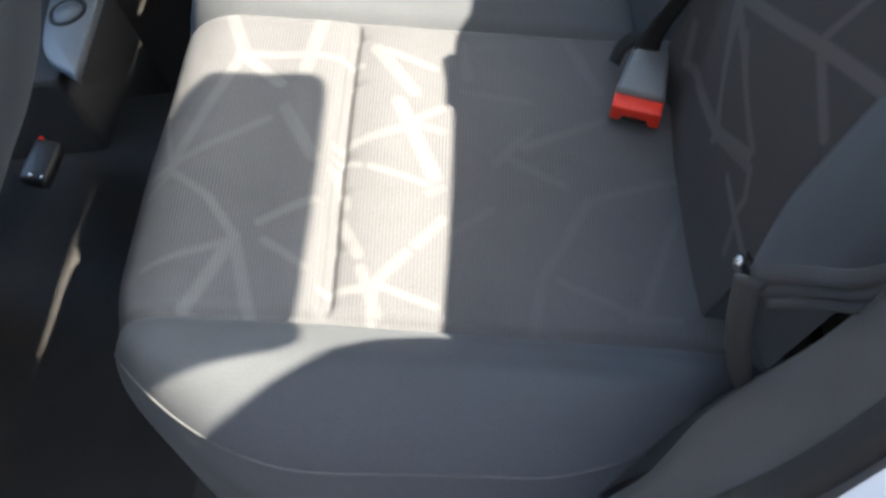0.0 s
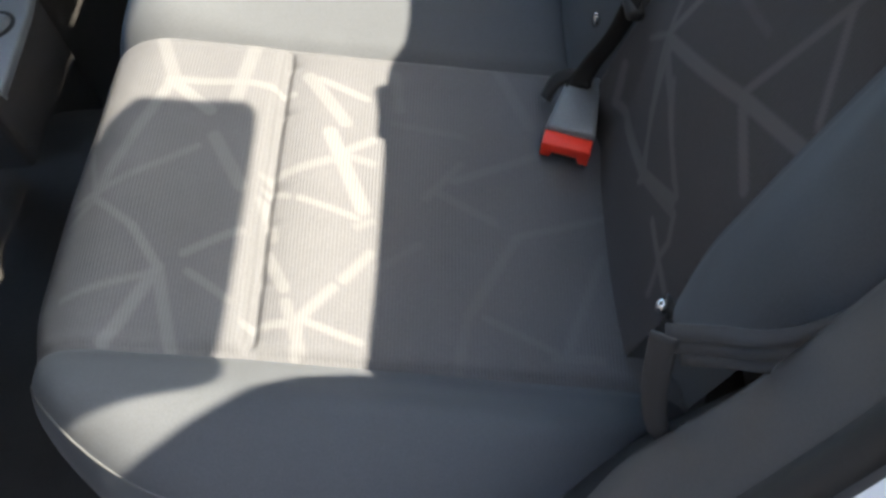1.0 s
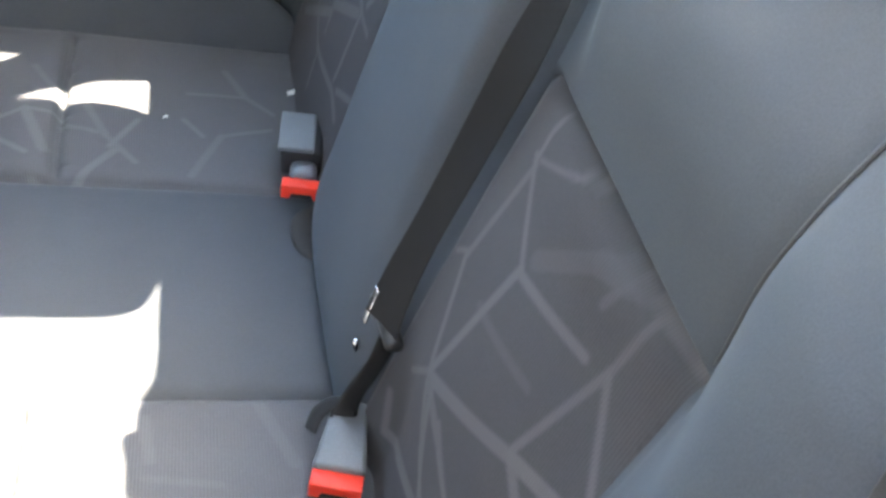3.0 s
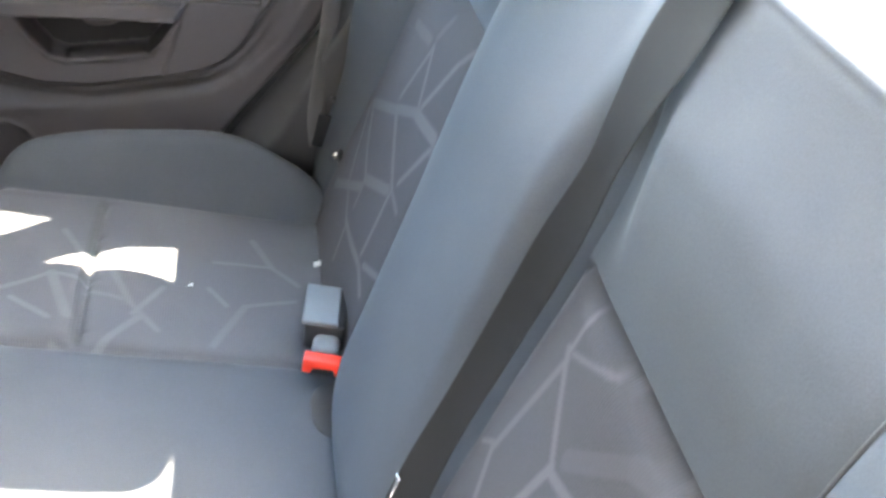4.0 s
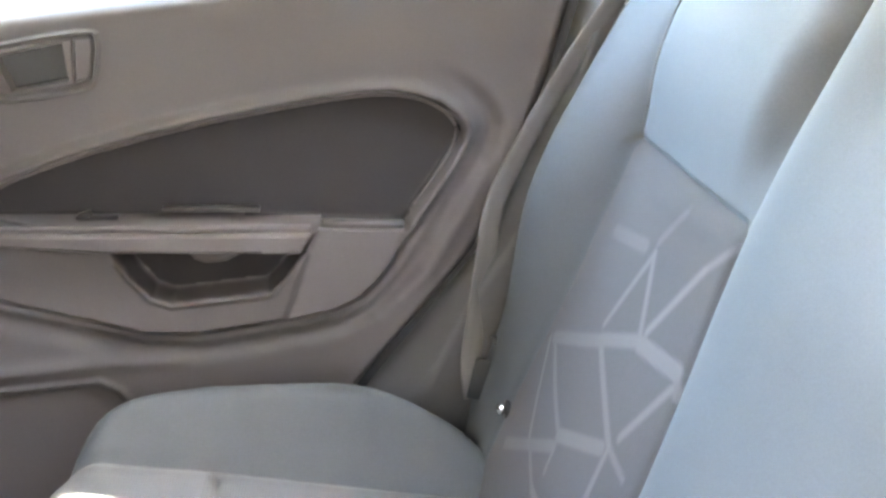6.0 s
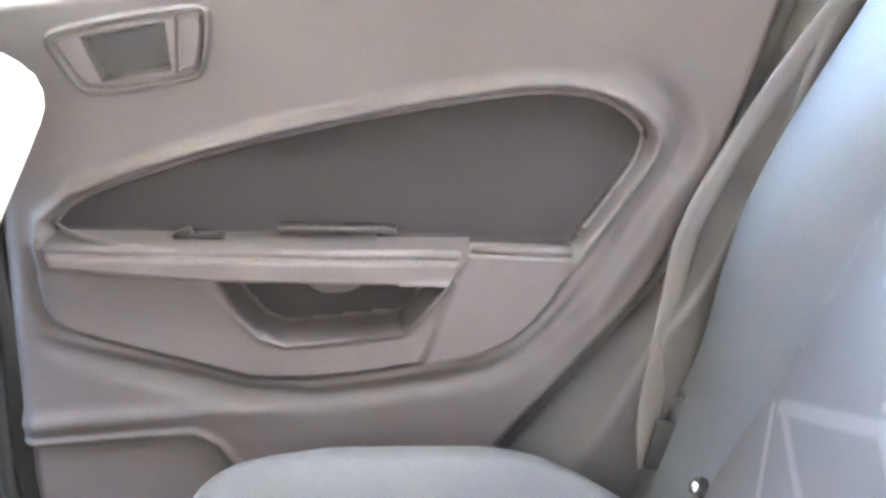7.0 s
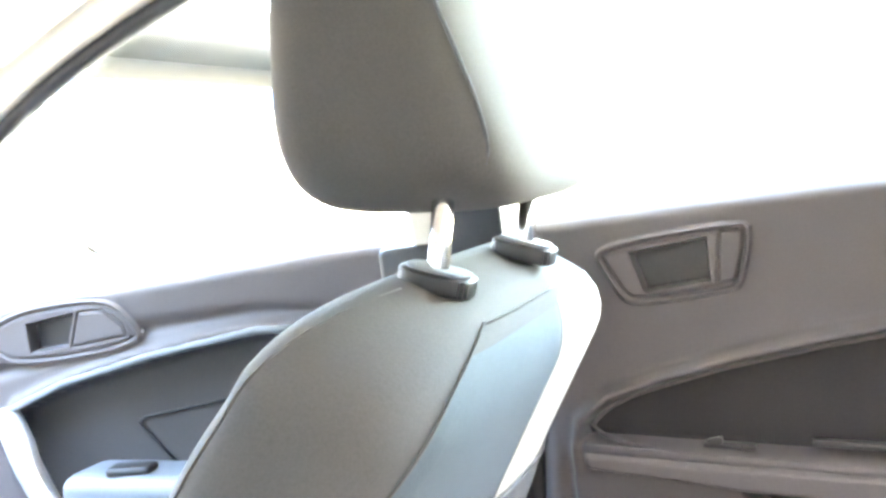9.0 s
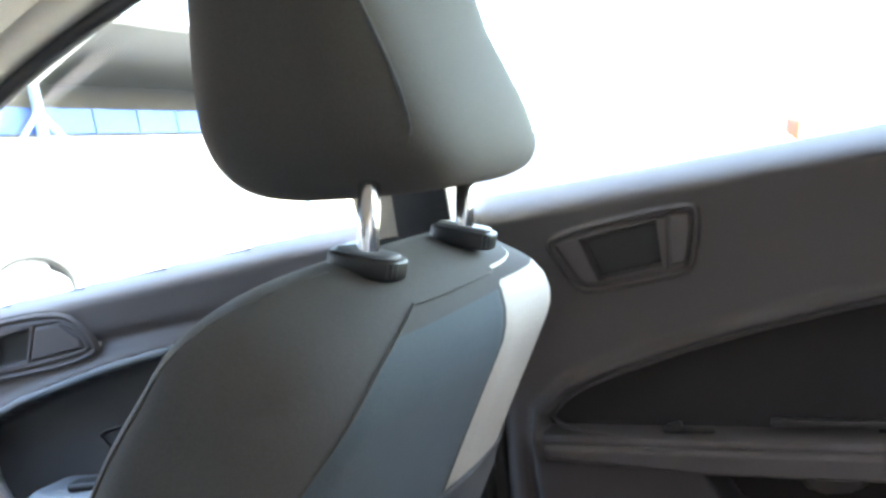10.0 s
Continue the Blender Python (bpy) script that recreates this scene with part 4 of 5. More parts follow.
def front_door(side, detail=True):
    d = thing("front_door", "dark grey plastic front car door, closed, with pull handle", "car door", (-0.6, side * 0.68, 0.45))
    xs, zs = np.linspace(-1.10, -0.255, 190), np.linspace(0.42, 1.15, 150)
    X, Z = np.meshgrid(xs, zs, indexing="ij")
    top = 1.145 + 0.045 * np.minimum(0, X + 0.35)
    Y = 0.672 - 0.012 * (Z - 0.6)
    well = far([(-0.80, 0.985), (-0.70, 1.018), (-0.58, 1.040), (-0.44, 1.058), (-0.33, 1.05), (-0.30, 1.00), (-0.34, 0.88), (-0.42, 0.80), (-0.60, 0.79), (-0.72, 0.82), (-0.78, 0.90)], X, Z, 1)
    Y -= 0.010 * np.exp(-((well - 0.006) / 0.008) ** 2)
    Y += 0.020 * step(well, 0.014)
    crease = along([(-1.1, 0.99), (-0.76, 1.045), (-0.60, 1.072), (-0.45, 1.078), (-0.25, 1.06)], X, Z)
    Y += 0.008 * np.exp(-(crease / 0.007) ** 2)
    Y += 0.045 * np.clip((Z - top + 0.022) / 0.022, 0, 1) ** 2
    Y += 0.03 * np.clip((X + 0.275) / 0.02, 0, 1) ** 2
    mid = lambda A: 0.25 * (A[:-1, :-1] + A[1:, :-1] + A[:-1, 1:] + A[1:, 1:])  # noqa: E731
    inside = (mid(Z) < mid(top)) & (mid(far(FRONT_OUTER, X, Z, 2)) > -0.004)
    dark = mid(well) < -0.002
    part("door_card", sheet(xs, zs, Y, inside & ~dark, side), DOORPLASTIC, d, "moulded dark grey plastic door card")
    part("door_insert", sheet(xs, zs, Y, inside & dark, side), SHADEDWELL, d, "dark recessed insert with its shade in the colour")
    handle_set(d, side, FRONT_OUTER, FRONT_CELL, FRONT_LEVER, 0.6645, DARKPLASTIC)
    if detail:
        part("trim_line", tube([(x, side * 0.658, z) for x, z in [(-0.80, 0.99), (-0.70, 1.021), (-0.58, 1.043), (-0.44, 1.060), (-0.34, 1.055)]], 0.0045, 8), GREYPLASTIC, d, "satin grey trim line")
        part("pull_handle", tube(bend([(-0.79, side * 0.66, 0.99), (-0.755, side * 0.635, 0.965), (-0.735, side * 0.625, 0.93), (-0.70, side * 0.625, 0.87), (-0.64, side * 0.64, 0.82), (-0.58, side * 0.66, 0.80)]), 0.017, 10, flat=0.7), SILVER, d, "curved silver pull handle")
        part("switch_ledge", block((0.30, 0.085, 0.05), (-0.545, side * 0.655, 0.893), (0, 3, 0), 0.018, 4), GREYPLASTIC, d, "grey armrest ledge")
        part("mirror_switch", block((0.05, 0.03, 0.010), (-0.61, side * 0.640, 0.924), (0, 3, 12), 0.004), DARKPLASTIC, d, "black switch")
        part("inner_outline", tube([(x, side * 0.6855, z) for x, z in [(-0.50, 0.985), (-0.564, 0.977), (-0.618, 0.971), (-0.626, 0.966), (-0.622, 0.958), (-0.599, 0.933), (-0.572, 0.905)]], 0.0018, 6), RUBBER, d, "dark panel joint")
    part("glass_seal", tube([(x, side * 0.716, 1.139 + 0.045 * min(0, x + 0.35)) for x in np.linspace(-1.05, -0.26, 20)], 0.007, 8), RUBBER, d, "black rubber window seal")
    bm = prism([(-1.08, 1.10), (-0.265, 1.13), (-0.265, 1.45), (-0.40, 1.435), (-0.55, 1.385), (-0.80, 1.275)], "y", 0.712, 0.716)
    for v in bm.verts:
        v.co.y = side * (v.co.y - 0.34 * max(0, v.co.z - BELTLINE) ** 1.25)
    p = part("window_pane", bm, GLASS, d, "clear window glass", False)
    p.visible_shadow = False
    part("door_skin", prism([(-1.12, 0.42), (-0.255, 0.42), (-0.255, 1.12), (-1.12, 1.08)], "y", side * 0.735, side * 0.78), PAINT, d, "white painted outer skin", False)
    m = part("door_mirror", pillow((0.10, 0.20, 0.125), (-0.905, side * 0.885, 1.130), 0, 3.0), PAINT, d, "white door mirror housing")
    part("mirror_glass", block((0.004, 0.16, 0.09), (-0.853, side * 0.885, 1.130), (0, -16, 0), 0.001), MIRROR, m, "mirror glass", False)
    part("mirror_rim", tube([(-0.856, side * 0.885 + 0.088 * math.cos(a), 1.130 + 0.052 * math.sin(a)) for a in [k * math.pi / 12 for k in range(24)]], 0.006, 6, closed=True, up=(1, 0, 0)), DARKPLASTIC, m, "black rim")
    return d


front_door(1)
front_door(-1, False)


# ---- front seats ----
CORNER = [(-0.12, -0.236), (-0.09, -0.233), (-0.06, -0.222), (-0.035, -0.203), (-0.015, -0.172), (-0.003, -0.135), (0.005, -0.098)]


def front_seat(y, dx, lean):
    s = thing("front_seat", "dark grey cloth front seat seen from behind", "car seat", (-0.25 + dx, y, 0.36), "front seats")

    tilt = radians(lean)
    up, back = Vector((math.sin(tilt), 0, math.cos(tilt))), Vector((math.cos(tilt), 0, -math.sin(tilt)))
    root = Vector((-0.030 + dx, y, 1.085))

    def shape(h):
        """Half depth and half width of the backrest at a height below its top."""
        half_d = curve_at([(-0.75, 0.070), (-0.3, 0.068), (-0.1, 0.060), (-0.05, 0.056)], h)
        half_d *= math.sqrt(max(0.02, 1 - (max(0.0, h + 0.045) / 0.058) ** 2))
        half_w = curve_at([(-0.75, 0.235), (-0.4, 0.250), (-0.10, 0.254), (-0.06, 0.250), (-0.035, 0.241), (-0.015, 0.215), (-0.002, 0.175), (0.006, 0.125), (0.011, 0.06)], h)
        return half_d, half_w

    m = 1 if y > 0 else -1

    def at(h, t, w):
        belly = 0.034 * math.exp(-((h + 0.40) / 0.13) ** 2)
        return tuple(root + up * h + back * (t + belly) + Vector((0, m * w, 0)))

    def body(u, v):
        h = -0.74 + 0.751 * (1 - (1 - u) ** 1.8)
        d, w = shape(h)
        a = 2 * math.pi * v
        ca, sa, e = math.cos(a), math.sin(a), 2 / 4.5
        k = 0.01 if u > 0.995 else 1.0
        return at(h, -max(d, 0.056) + k * d * math.copysign(abs(ca) ** e, ca), k * w * math.copysign(abs(sa) ** e, sa))
    part("backrest", grid(60, 110, body), BACKCLOTH, s, "dark grey cloth backrest with rounded shoulders")

    def on_rear(w, h, lift):
        d, half = shape(h)
        k = min(0.999, abs(w) / half)
        return at(h, -max(d, 0.056) + d * (1 - k**4.5) ** (1 / 4.5) + lift, w)

    def panel(u, v):
        h = -0.66 + 0.665 * u
        half = shape(h)[1]
        a, b = -half * 0.93, min(0.048, half * 0.3 + 0.02)
        if h > -0.12:
            a = curve_at(CORNER, h)
        return on_rear(a + (b - a) * v, h, 0.004 * min(1, 14 * min(u, 1 - u, v, 1 - v)) - 0.0005)
    part("back_panel", grid(60, 40, panel), PANELCLOTH, s, "smooth blue grey rear panel")

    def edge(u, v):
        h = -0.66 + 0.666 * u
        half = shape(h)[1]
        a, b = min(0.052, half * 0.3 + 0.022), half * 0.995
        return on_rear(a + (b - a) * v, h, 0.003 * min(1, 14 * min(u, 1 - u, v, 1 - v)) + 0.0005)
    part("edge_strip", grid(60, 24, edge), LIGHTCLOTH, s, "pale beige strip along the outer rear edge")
    def pocket(u, v):
        half = shape(-0.3)[1]
        w = half * (-0.985 + (1.05 + 0.88 * smooth(0.80, 1.0, u)) * v)
        h = -0.62 + (0.462 - 0.010 * v + 0.008 * math.sin(math.pi * v)) * u
        edge_in = min(1, 12 * min(1 - u, v + 0.02, 1 - v))
        return on_rear(w, h, 0.004 + 0.010 * edge_in * smooth(0.0, 0.9, u) + 0.002 * noise.noise(Vector((w * 14, h * 14, 5))))
    part("map_pocket", grid(50, 50, pocket), POCKETCLOTH, s, "slack dark cloth pocket on the seat back")
    hem = [Vector(pocket(1.0, i / 40)) + back * 0.001 for i in range(41)]
    part("pocket_hem", tube(hem, 0.0025, 6), THREAD, s, "stitched pocket hem")
    corner = [Vector(on_rear(-shape(h)[1] * 0.935, h, 0.003)) for h in [-0.62 + 0.50 * i / 50 for i in range(51)]]
    corner += [Vector(on_rear(curve_at(CORNER, h) - 0.002, h, 0.003)) for h in [-0.115 + 0.1195 * i / 30 for i in range(31)]]
    over = [Vector(on_rear(-0.095 + 0.14 * i / 12, 0.0045, 0.003)) for i in range(13)]
    part("panel_seam", tube(corner + over, 0.0009, 6), BACKCLOTH, s, "raised seam")
    left = [at(h, -max(shape(h)[0], 0.056) - 0.633 * shape(h)[0], -shape(h)[1] * 0.972) for h in [-0.60 + 0.606 * i / 60 for i in range(61)]]
    part("side_seam", tube(left, 0.0009, 6), BACKCLOTH, s)
    part("seat_cushion", pillow((0.52, 0.50, 0.16), (-0.62 + dx, y, 0.57), -8, 4.0), PLAIN, s, "dark grey cloth seat cushion")
    part("recliner_cover", block((0.16, 0.03, 0.10), (-0.46 + dx, y - 0.245, 0.50), (0, -10, 0), 0.02), DARKPLASTIC, s, "black plastic side cover")
    for k in (-0.19, 0.19):
        part("seat_rail", block((0.36, 0.035, 0.05), (-0.70 + dx, y + k, 0.365), (0, 0, 0), 0.006), DARKPLASTIC, s, "black floor rail")
        part("seat_support", prism([(-0.82 + dx, 0.38), (-0.46 + dx, 0.38), (-0.44 + dx, 0.52), (-0.82 + dx, 0.52)], "y", y + k - 0.01, y + k + 0.01), DARKPLASTIC, s, "", False)
    def rake(z):
        """How far the rear face of the headrest slopes forward at a height."""
        k = (z - 1.284) / 0.1175
        return -0.020 - (0.050 if k < 0 else 0.02) * k

    rest = pillow((0.138, 0.308, 0.235), (-0.092 + dx, y + 0.018, 1.284), 8, 4.6, 64, 48)
    for v in rest.verts:
        v.co.y = y + 0.018 + (v.co.y - y - 0.018) * (1 - 0.7 * max(0.0, v.co.z - 1.22)) + m * 0.10 * (1.284 - v.co.z)
        v.co.x += rake(v.co.z) * smooth(-0.03, 0.05, v.co.x + 0.092 - dx)
    h = part("headrest", rest, BACKCLOTH, s, "dark grey cloth headrest")
    for k in (-1, 1):
        yy, foot = y + (0.054 if k > 0 else -0.090), dx + (-0.0665 if k > 0 else -0.078)
        part("post", tube([(foot - 0.010, yy, 1.09), (foot, yy, 1.127), (foot + 0.018, yy, 1.205)], 0.0066, 12), STEEL, h, "bright steel post")
        for name, wide, deep, low, high, mat, label in (("collar", 0.023, 0.017, -0.006, 0.006, DARKPLASTIC, "black plastic post collar"), ("collar_cap", 0.019, 0.013, 0.0055, 0.008, GREYPLASTIC, "grey collar top")):
            ring = [2 * math.pi * q / 28 for q in range(28)]
            plate = prism([(wide * math.copysign(abs(math.cos(a)) ** 0.7, math.cos(a)), deep * math.copysign(abs(math.sin(a)) ** 0.7, math.sin(a))) for a in ring], "z", low, high, 0.002 if name == "collar" else 0.001)
            plate.transform(pose(foot, yy, 1.129, 0, 19, 0))
            part(name, plate, mat, h, label)
    ring = []
    for i in range(25):
        dz = -0.100 + 0.19 * i / 24
        keep = 1 - (0.130 / 0.154) ** 4.6 - abs(dz / 0.1175) ** 4.6
        ring.append((-0.092 + dx + 0.139 * dz + 0.072 * max(0.05, keep) ** (1 / 4.6) + rake(1.284 + dz), y + 0.018 - m * 0.130 * (1 - 0.7 * max(0.0, dz + 0.067)) - m * 0.10 * dz, 1.284 + dz))
    part("headrest_seam", tube(ring, 0.0014, 6), THREAD, h)
    return s


front_seat(0.361, 0.0, 33)
driver = front_seat(-0.361, 0.028, 30)
part("buckle_body", block((0.036, 0.058, 0.022), (-0.312, -0.090, 0.480), (10, 12, -12), 0.006), DARKPLASTIC, driver, "black front belt buckle")
part("buckle_button", block((0.006, 0.014, 0.006), (-0.318, -0.062, 0.490), (10, 12, -12), 0.002), REDPLASTIC, driver, "small red buckle button")
for bx, by in ((-0.302, -0.118), (-0.318, -0.112)):
    part("bolt", pillow((0.007, 0.007, 0.006), (bx, by, 0.488), 0, 2.2, 10, 8), STEEL, driver, "bright bolt head")

# ---- car shell ----
shell = thing("car_shell", "white sedan body shell with beige headliner and black carpet", "car", (0, 0, 0.1), kind="structure")


def roof_z(x, y):
    rail = curve_at([(-1.0, 1.19), (-0.80, 1.285), (-0.55, 1.39), (-0.40, 1.44), (-0.25, 1.46), (0.1, 1.465), (0.35, 1.45), (0.57, 1.42)], x)
    return rail + 0.05 * (1 - (y / 0.56) ** 2)


part("headliner", grid(40, 24, lambda u, v: (-0.62 + 1.18 * u, -0.56 + 1.12 * v, roof_z(-0.62 + 1.18 * u, -0.56 + 1.12 * v))), HEADLINER, shell, "beige cloth headliner")
part("roof", grid(40, 24, lambda u, v: (-0.66 + 1.26 * u, -0.735 + 1.47 * v, roof_z(-0.66 + 1.26 * u, 0.80 * (-0.735 + 1.47 * v)) + 0.03)), PAINT, shell, "white painted roof")


PILLAR_LEFT = [(0.57, 0.60), (0.63, 0.583), (0.659, 0.552), (0.676, 0.530), (0.697, 0.509), (0.72, 0.490), (0.747, 0.476), (0.774, 0.468), (0.90, 0.455), (1.12, 0.44)]
PILLAR_RIGHT = [(0.57, 0.462), (0.62, 0.462), (0.66, 0.452), (0.80, 0.445), (1.12, 0.42)]


def rail(side, points, name, mat, wide=0.06, deep=0.03):
    return part(name, ribbon(bend(points, 40), (0, side, -0.35), wide, deep), mat, shell)


for side in (-1, 1):
    part("roof_rail", ribbon(bend([(-1.10, side * 0.66, 1.13), (-0.80, side * 0.625, 1.285), (-0.55, side * 0.60, 1.395), (-0.25, side * 0.59, 1.465), (0.10, side * 0.59, 1.47), (0.38, side * 0.60, 1.452), (0.50, side * 0.61, 1.40)], 44), (0, side, -0.35), 0.036, 0.012), HEADLINER, shell, "beige roof rail trim")
    part("rail_seal", tube(bend([(-1.08, side * 0.675, 1.115), (-0.80, side * 0.645, 1.262), (-0.55, side * 0.622, 1.372), (-0.25, side * 0.612, 1.441), (0.10, side * 0.612, 1.446), (0.38, side * 0.62, 1.43), (0.49, side * 0.635, 1.385), (0.575, side * 0.665, 1.29), (0.60, side * 0.69, 1.20)], 60), 0.011, 8), RUBBER, shell, "black rubber door seal")
    part("roof_side", ribbon(bend([(-1.10, side * 0.705, 1.16), (-0.80, side * 0.668, 1.325), (-0.55, side * 0.642, 1.435), (-0.25, side * 0.63, 1.495), (0.10, side * 0.63, 1.50), (0.38, side * 0.64, 1.482), (0.52, side * 0.65, 1.43)], 44), (0, side, -0.6), 0.03, 0.012), PAINT, shell)
    part("pillar_upper", prism([(-0.228, 1.12), (-0.145, 1.12), (-0.138, 1.30), (-0.148, 1.455), (-0.238, 1.455), (-0.243, 1.30)], "y", side * 0.60, side * 0.69, 0.008), HEADLINER, shell, "beige upper pillar trim")
    part("pillar_belt", ribbon([(-0.165, side * 0.592, 1.05), (-0.160, side * 0.590, 1.18), (-0.17, side * 0.585, 1.31)], (1, 0, 0), 0.026), WEBBING, shell, "black belt webbing")
    part("pillar_cap", block((0.108, 0.085, 0.10), (-0.209, side * 0.638, 1.082), (0, 0, 0), 0.008), DARKPLASTIC, shell, "black pillar trim joint")
    part("pillar_lower", prism([(-0.265, 0.40), (-0.165, 0.40), (-0.150, 1.12), (-0.262, 1.12)], "y", side * 0.675, side * 0.73, 0.008), DARKPLASTIC, shell, "black lower pillar trim")
    part("pillar_seal", tube([(-0.206, side * 0.672, 0.43), (-0.200, side * 0.672, 0.70), (-0.172, side * 0.675, 0.92), (-0.160, side * 0.68, 1.12)], 0.009, 8), RUBBER, shell, "black rubber door seal")
    top = [(1.12 - 0.55 * i / 16, 1.142 + 0.288 * i / 16) for i in range(17)]
    pil = prism([(0.50, 1.40), (0.575, 1.31), (0.612, 1.265), (0.90, 1.263)] + [p for p in top if p[1] > 1.262], "y", 0.452, 0.605)
    foot = prism([(0.660, 1.262), (0.70, 1.20), (0.75, 1.110), (1.12, 1.100)] + [p for p in top if p[1] < 1.260], "y", 0.452, 0.605)
    for b in (pil, foot):
        for v in b.verts:
            if v.co.y < 0.5:
                v.co.y = curve_at(PILLAR_RIGHT if side > 0 else PILLAR_LEFT, v.co.x)
            v.co.y *= side
        bmesh.ops.recalc_face_normals(b, faces=b.faces[:])
    part("rear_pillar", pil, HEADLINER, shell, "beige rear pillar trim", False)
    part("pillar_foot", foot, DOORPLASTIC, shell, "dark grey lower pillar trim", False)
    part("quarter_filler", prism([(0.64, 1.09), (1.14, 1.07), (1.12, 1.16), (0.66, 1.41), (0.60, 1.468), (0.53, 1.478), (0.555, 1.40), (0.62, 1.30)], "y", side * 0.607, side * 0.72), PAINT, shell, "", False)
    part("pillar_base", prism([(0.75, 1.108), (0.72, 0.90), (1.12, 0.95), (1.12, 1.098)], "y", side * 0.50, side * 0.66), DOORPLASTIC, shell, "dark grey lower pillar trim", False)
    part("rear_quarter", prism([(0.62, 0.35), (1.60, 0.35), (1.62, 1.00), (1.10, 1.10), (0.62, 1.40), (0.60, 1.10)], "y", side * 0.70, side * 0.80, 0.0), PAINT, shell, "white rear quarter", False)
    part("sill", block((1.9, 0.14, 0.14), (-0.45, side * 0.735, 0.37), (0, 0, 0), 0.03), PAINT if side > 0 else DARKPLASTIC, shell, "door sill")

    line = bend([(x, z, 0) for x, z in SEAL], 60)

    def trim(u, v):
        x, z, _ = line[round(u * 60)]
        k = min(1.0, v / 0.7)
        fold = max(0.0, (v - 0.7) / 0.3)
        low = smooth(0.80, 0.66, z)
        return (x + (0.012 + 0.045 * low) * k + 0.02 * fold, side * (0.690 - (0.066 + (0.010 * smooth(0.68, 0.75, z) if side < 0 else 0.0)) * k + 0.004 * fold), z + 0.014 * math.sin(math.pi * k) - 0.07 * fold)
    part("quarter_trim", grid(60, 20, trim, lambda u, v: u < 0.72), TRIMPLASTIC, shell, "dark grey plastic trim behind the door opening")
    if side > 0:
        part("wheel_arch_cover", prism([(0.20, 0.35), (0.24, 0.50), (0.36, 0.66), (0.48, 0.76), (0.62, 0.92), (0.75, 1.05), (0.80, 0.35)], "y", 0.645, 0.66), TRIMPLASTIC, shell, "", False)
    else:
        # Black sheet that stands in for the dark cavity under the bolster.
        def gap_sheet(u, v):
            x, z, _ = line[round(12 + u * 34)]
            return (x + 0.050 + 0.10 * v, -0.612 + 0.10 * v, z - 0.022 - 0.05 * v * v)
        part("wheel_arch_cover", grid(34, 6, gap_sheet), DARKPLASTIC, shell, "black sheet for the shaded cavity behind the backrest edge")
    part("opening_seal", tube([(x, side * 0.694, z) for x, z, _ in line], 0.016, 8), RUBBER, shell, "black rubber door seal")
    part("opening_lip", ribbon([(x - 0.004, side * 0.712, z + 0.006) for x, z, _ in line], (0.3, -side, 0.1), 0.016, 0.003), TRIMPLASTIC, shell)

    def jamb(u, v):
        x, z, _ = line[round(u * 60)]
        return (x - 0.02 + 0.06 * v * v, side * (0.722 + 0.085 * v), z + 0.015 - 0.02 * v * v)
    part("door_jamb", grid(60, 6, jamb), PAINT, shell, "white painted door jamb")

part("carpet", grid(60, 60, lambda u, v: (-1.25 + 1.30 * u, -0.70 + 1.40 * v, 0.335 + 0.11 * math.exp(-(((-0.70 + 1.40 * v)) / 0.10) ** 4) + 0.003 * noise.noise(Vector((u * 30, v * 30, 0))))), CARPET, shell, "black carpet with tunnel")
part("seat_base", prism([(-0.02, 0.33), (-0.025, 0.52), (0.10, 0.54), (0.52, 0.50), (0.60, 0.33)], "y", -0.62, 0.62), CARPET, shell, "", False)
part("bulkhead", prism([(0.60, 0.33), (0.64, 0.33), (0.84, 1.09), (0.80, 1.09)], "y", -0.66, 0.66), CARPET, shell, "", False)
part("parcel_shelf", grid(10, 20, lambda u, v: (0.74 + 0.36 * u, -0.60 + 1.20 * v, 1.105 + 0.01 * u)), DARKPLASTIC, shell, "dark parcel shelf")
rw = part("rear_window", grid(6, 20, lambda u, v: (0.56 + 0.54 * u, (-0.48 - 0.04 * u) * (1 - 2 * v), 1.425 - 0.30 * u + 0.03 * (1 - (2 * v - 1) ** 2))), GLASS, shell, "curved rear window glass")
rw.visible_shadow = False
ws = part("windscreen", grid(8, 20, lambda u, v: (-0.66 - 0.80 * u, (-0.56 - 0.08 * u) * (1 - 2 * v), 1.40 - 0.40 * u + 0.05 * (1 - (2 * v - 1) ** 2))), GLASS, shell, "curved windscreen glass")
ws.visible_shadow = False
part("header_trim", block((0.041, 1.14, 0.092), (0.5365, 0, 1.4245), (0, 0, 0), 0.004, 2), HEADLINER, shell, "beige trim along the rear window header")
# Unseen sheets added at the rear window to shape the sun patches.
SUNBLOCKS = (([(0.574, -0.188), (0.645, -0.188), (0.686, -0.188), (0.686, -0.25), (0.686, -0.43), (0.686, -0.497), (0.63, -0.52), (0.574, -0.55)], "unseen broad sheet added to shade the left cushion"),
           ([(0.57, 0.322), (0.632, 0.323), (0.70, 0.382), (0.766, 0.411), (0.82, 0.413), (0.82, 0.47), (0.72, 0.470), (0.68, 0.466), (0.652, 0.449), (0.624, 0.414), (0.597, 0.39), (0.57, 0.372)], "unseen slanting strip added to shade the right cushion"))
for outline, label in SUNBLOCKS:
    blocker = thing("sun_blocker", label, "notice", (0.62, outline[0][1], 1.39), "rear window notices")
    leaf = prism(rounded(outline, 2), "z", 0.0, 0.0012)
    for v in leaf.verts:
        v.co.z += 1.421 - 0.5556 * (v.co.x - 0.56)
    part("blocker_sheet", leaf, BLOCKERFILM if outline[0][1] < 0 else WALLPAINT, blocker, "", False)
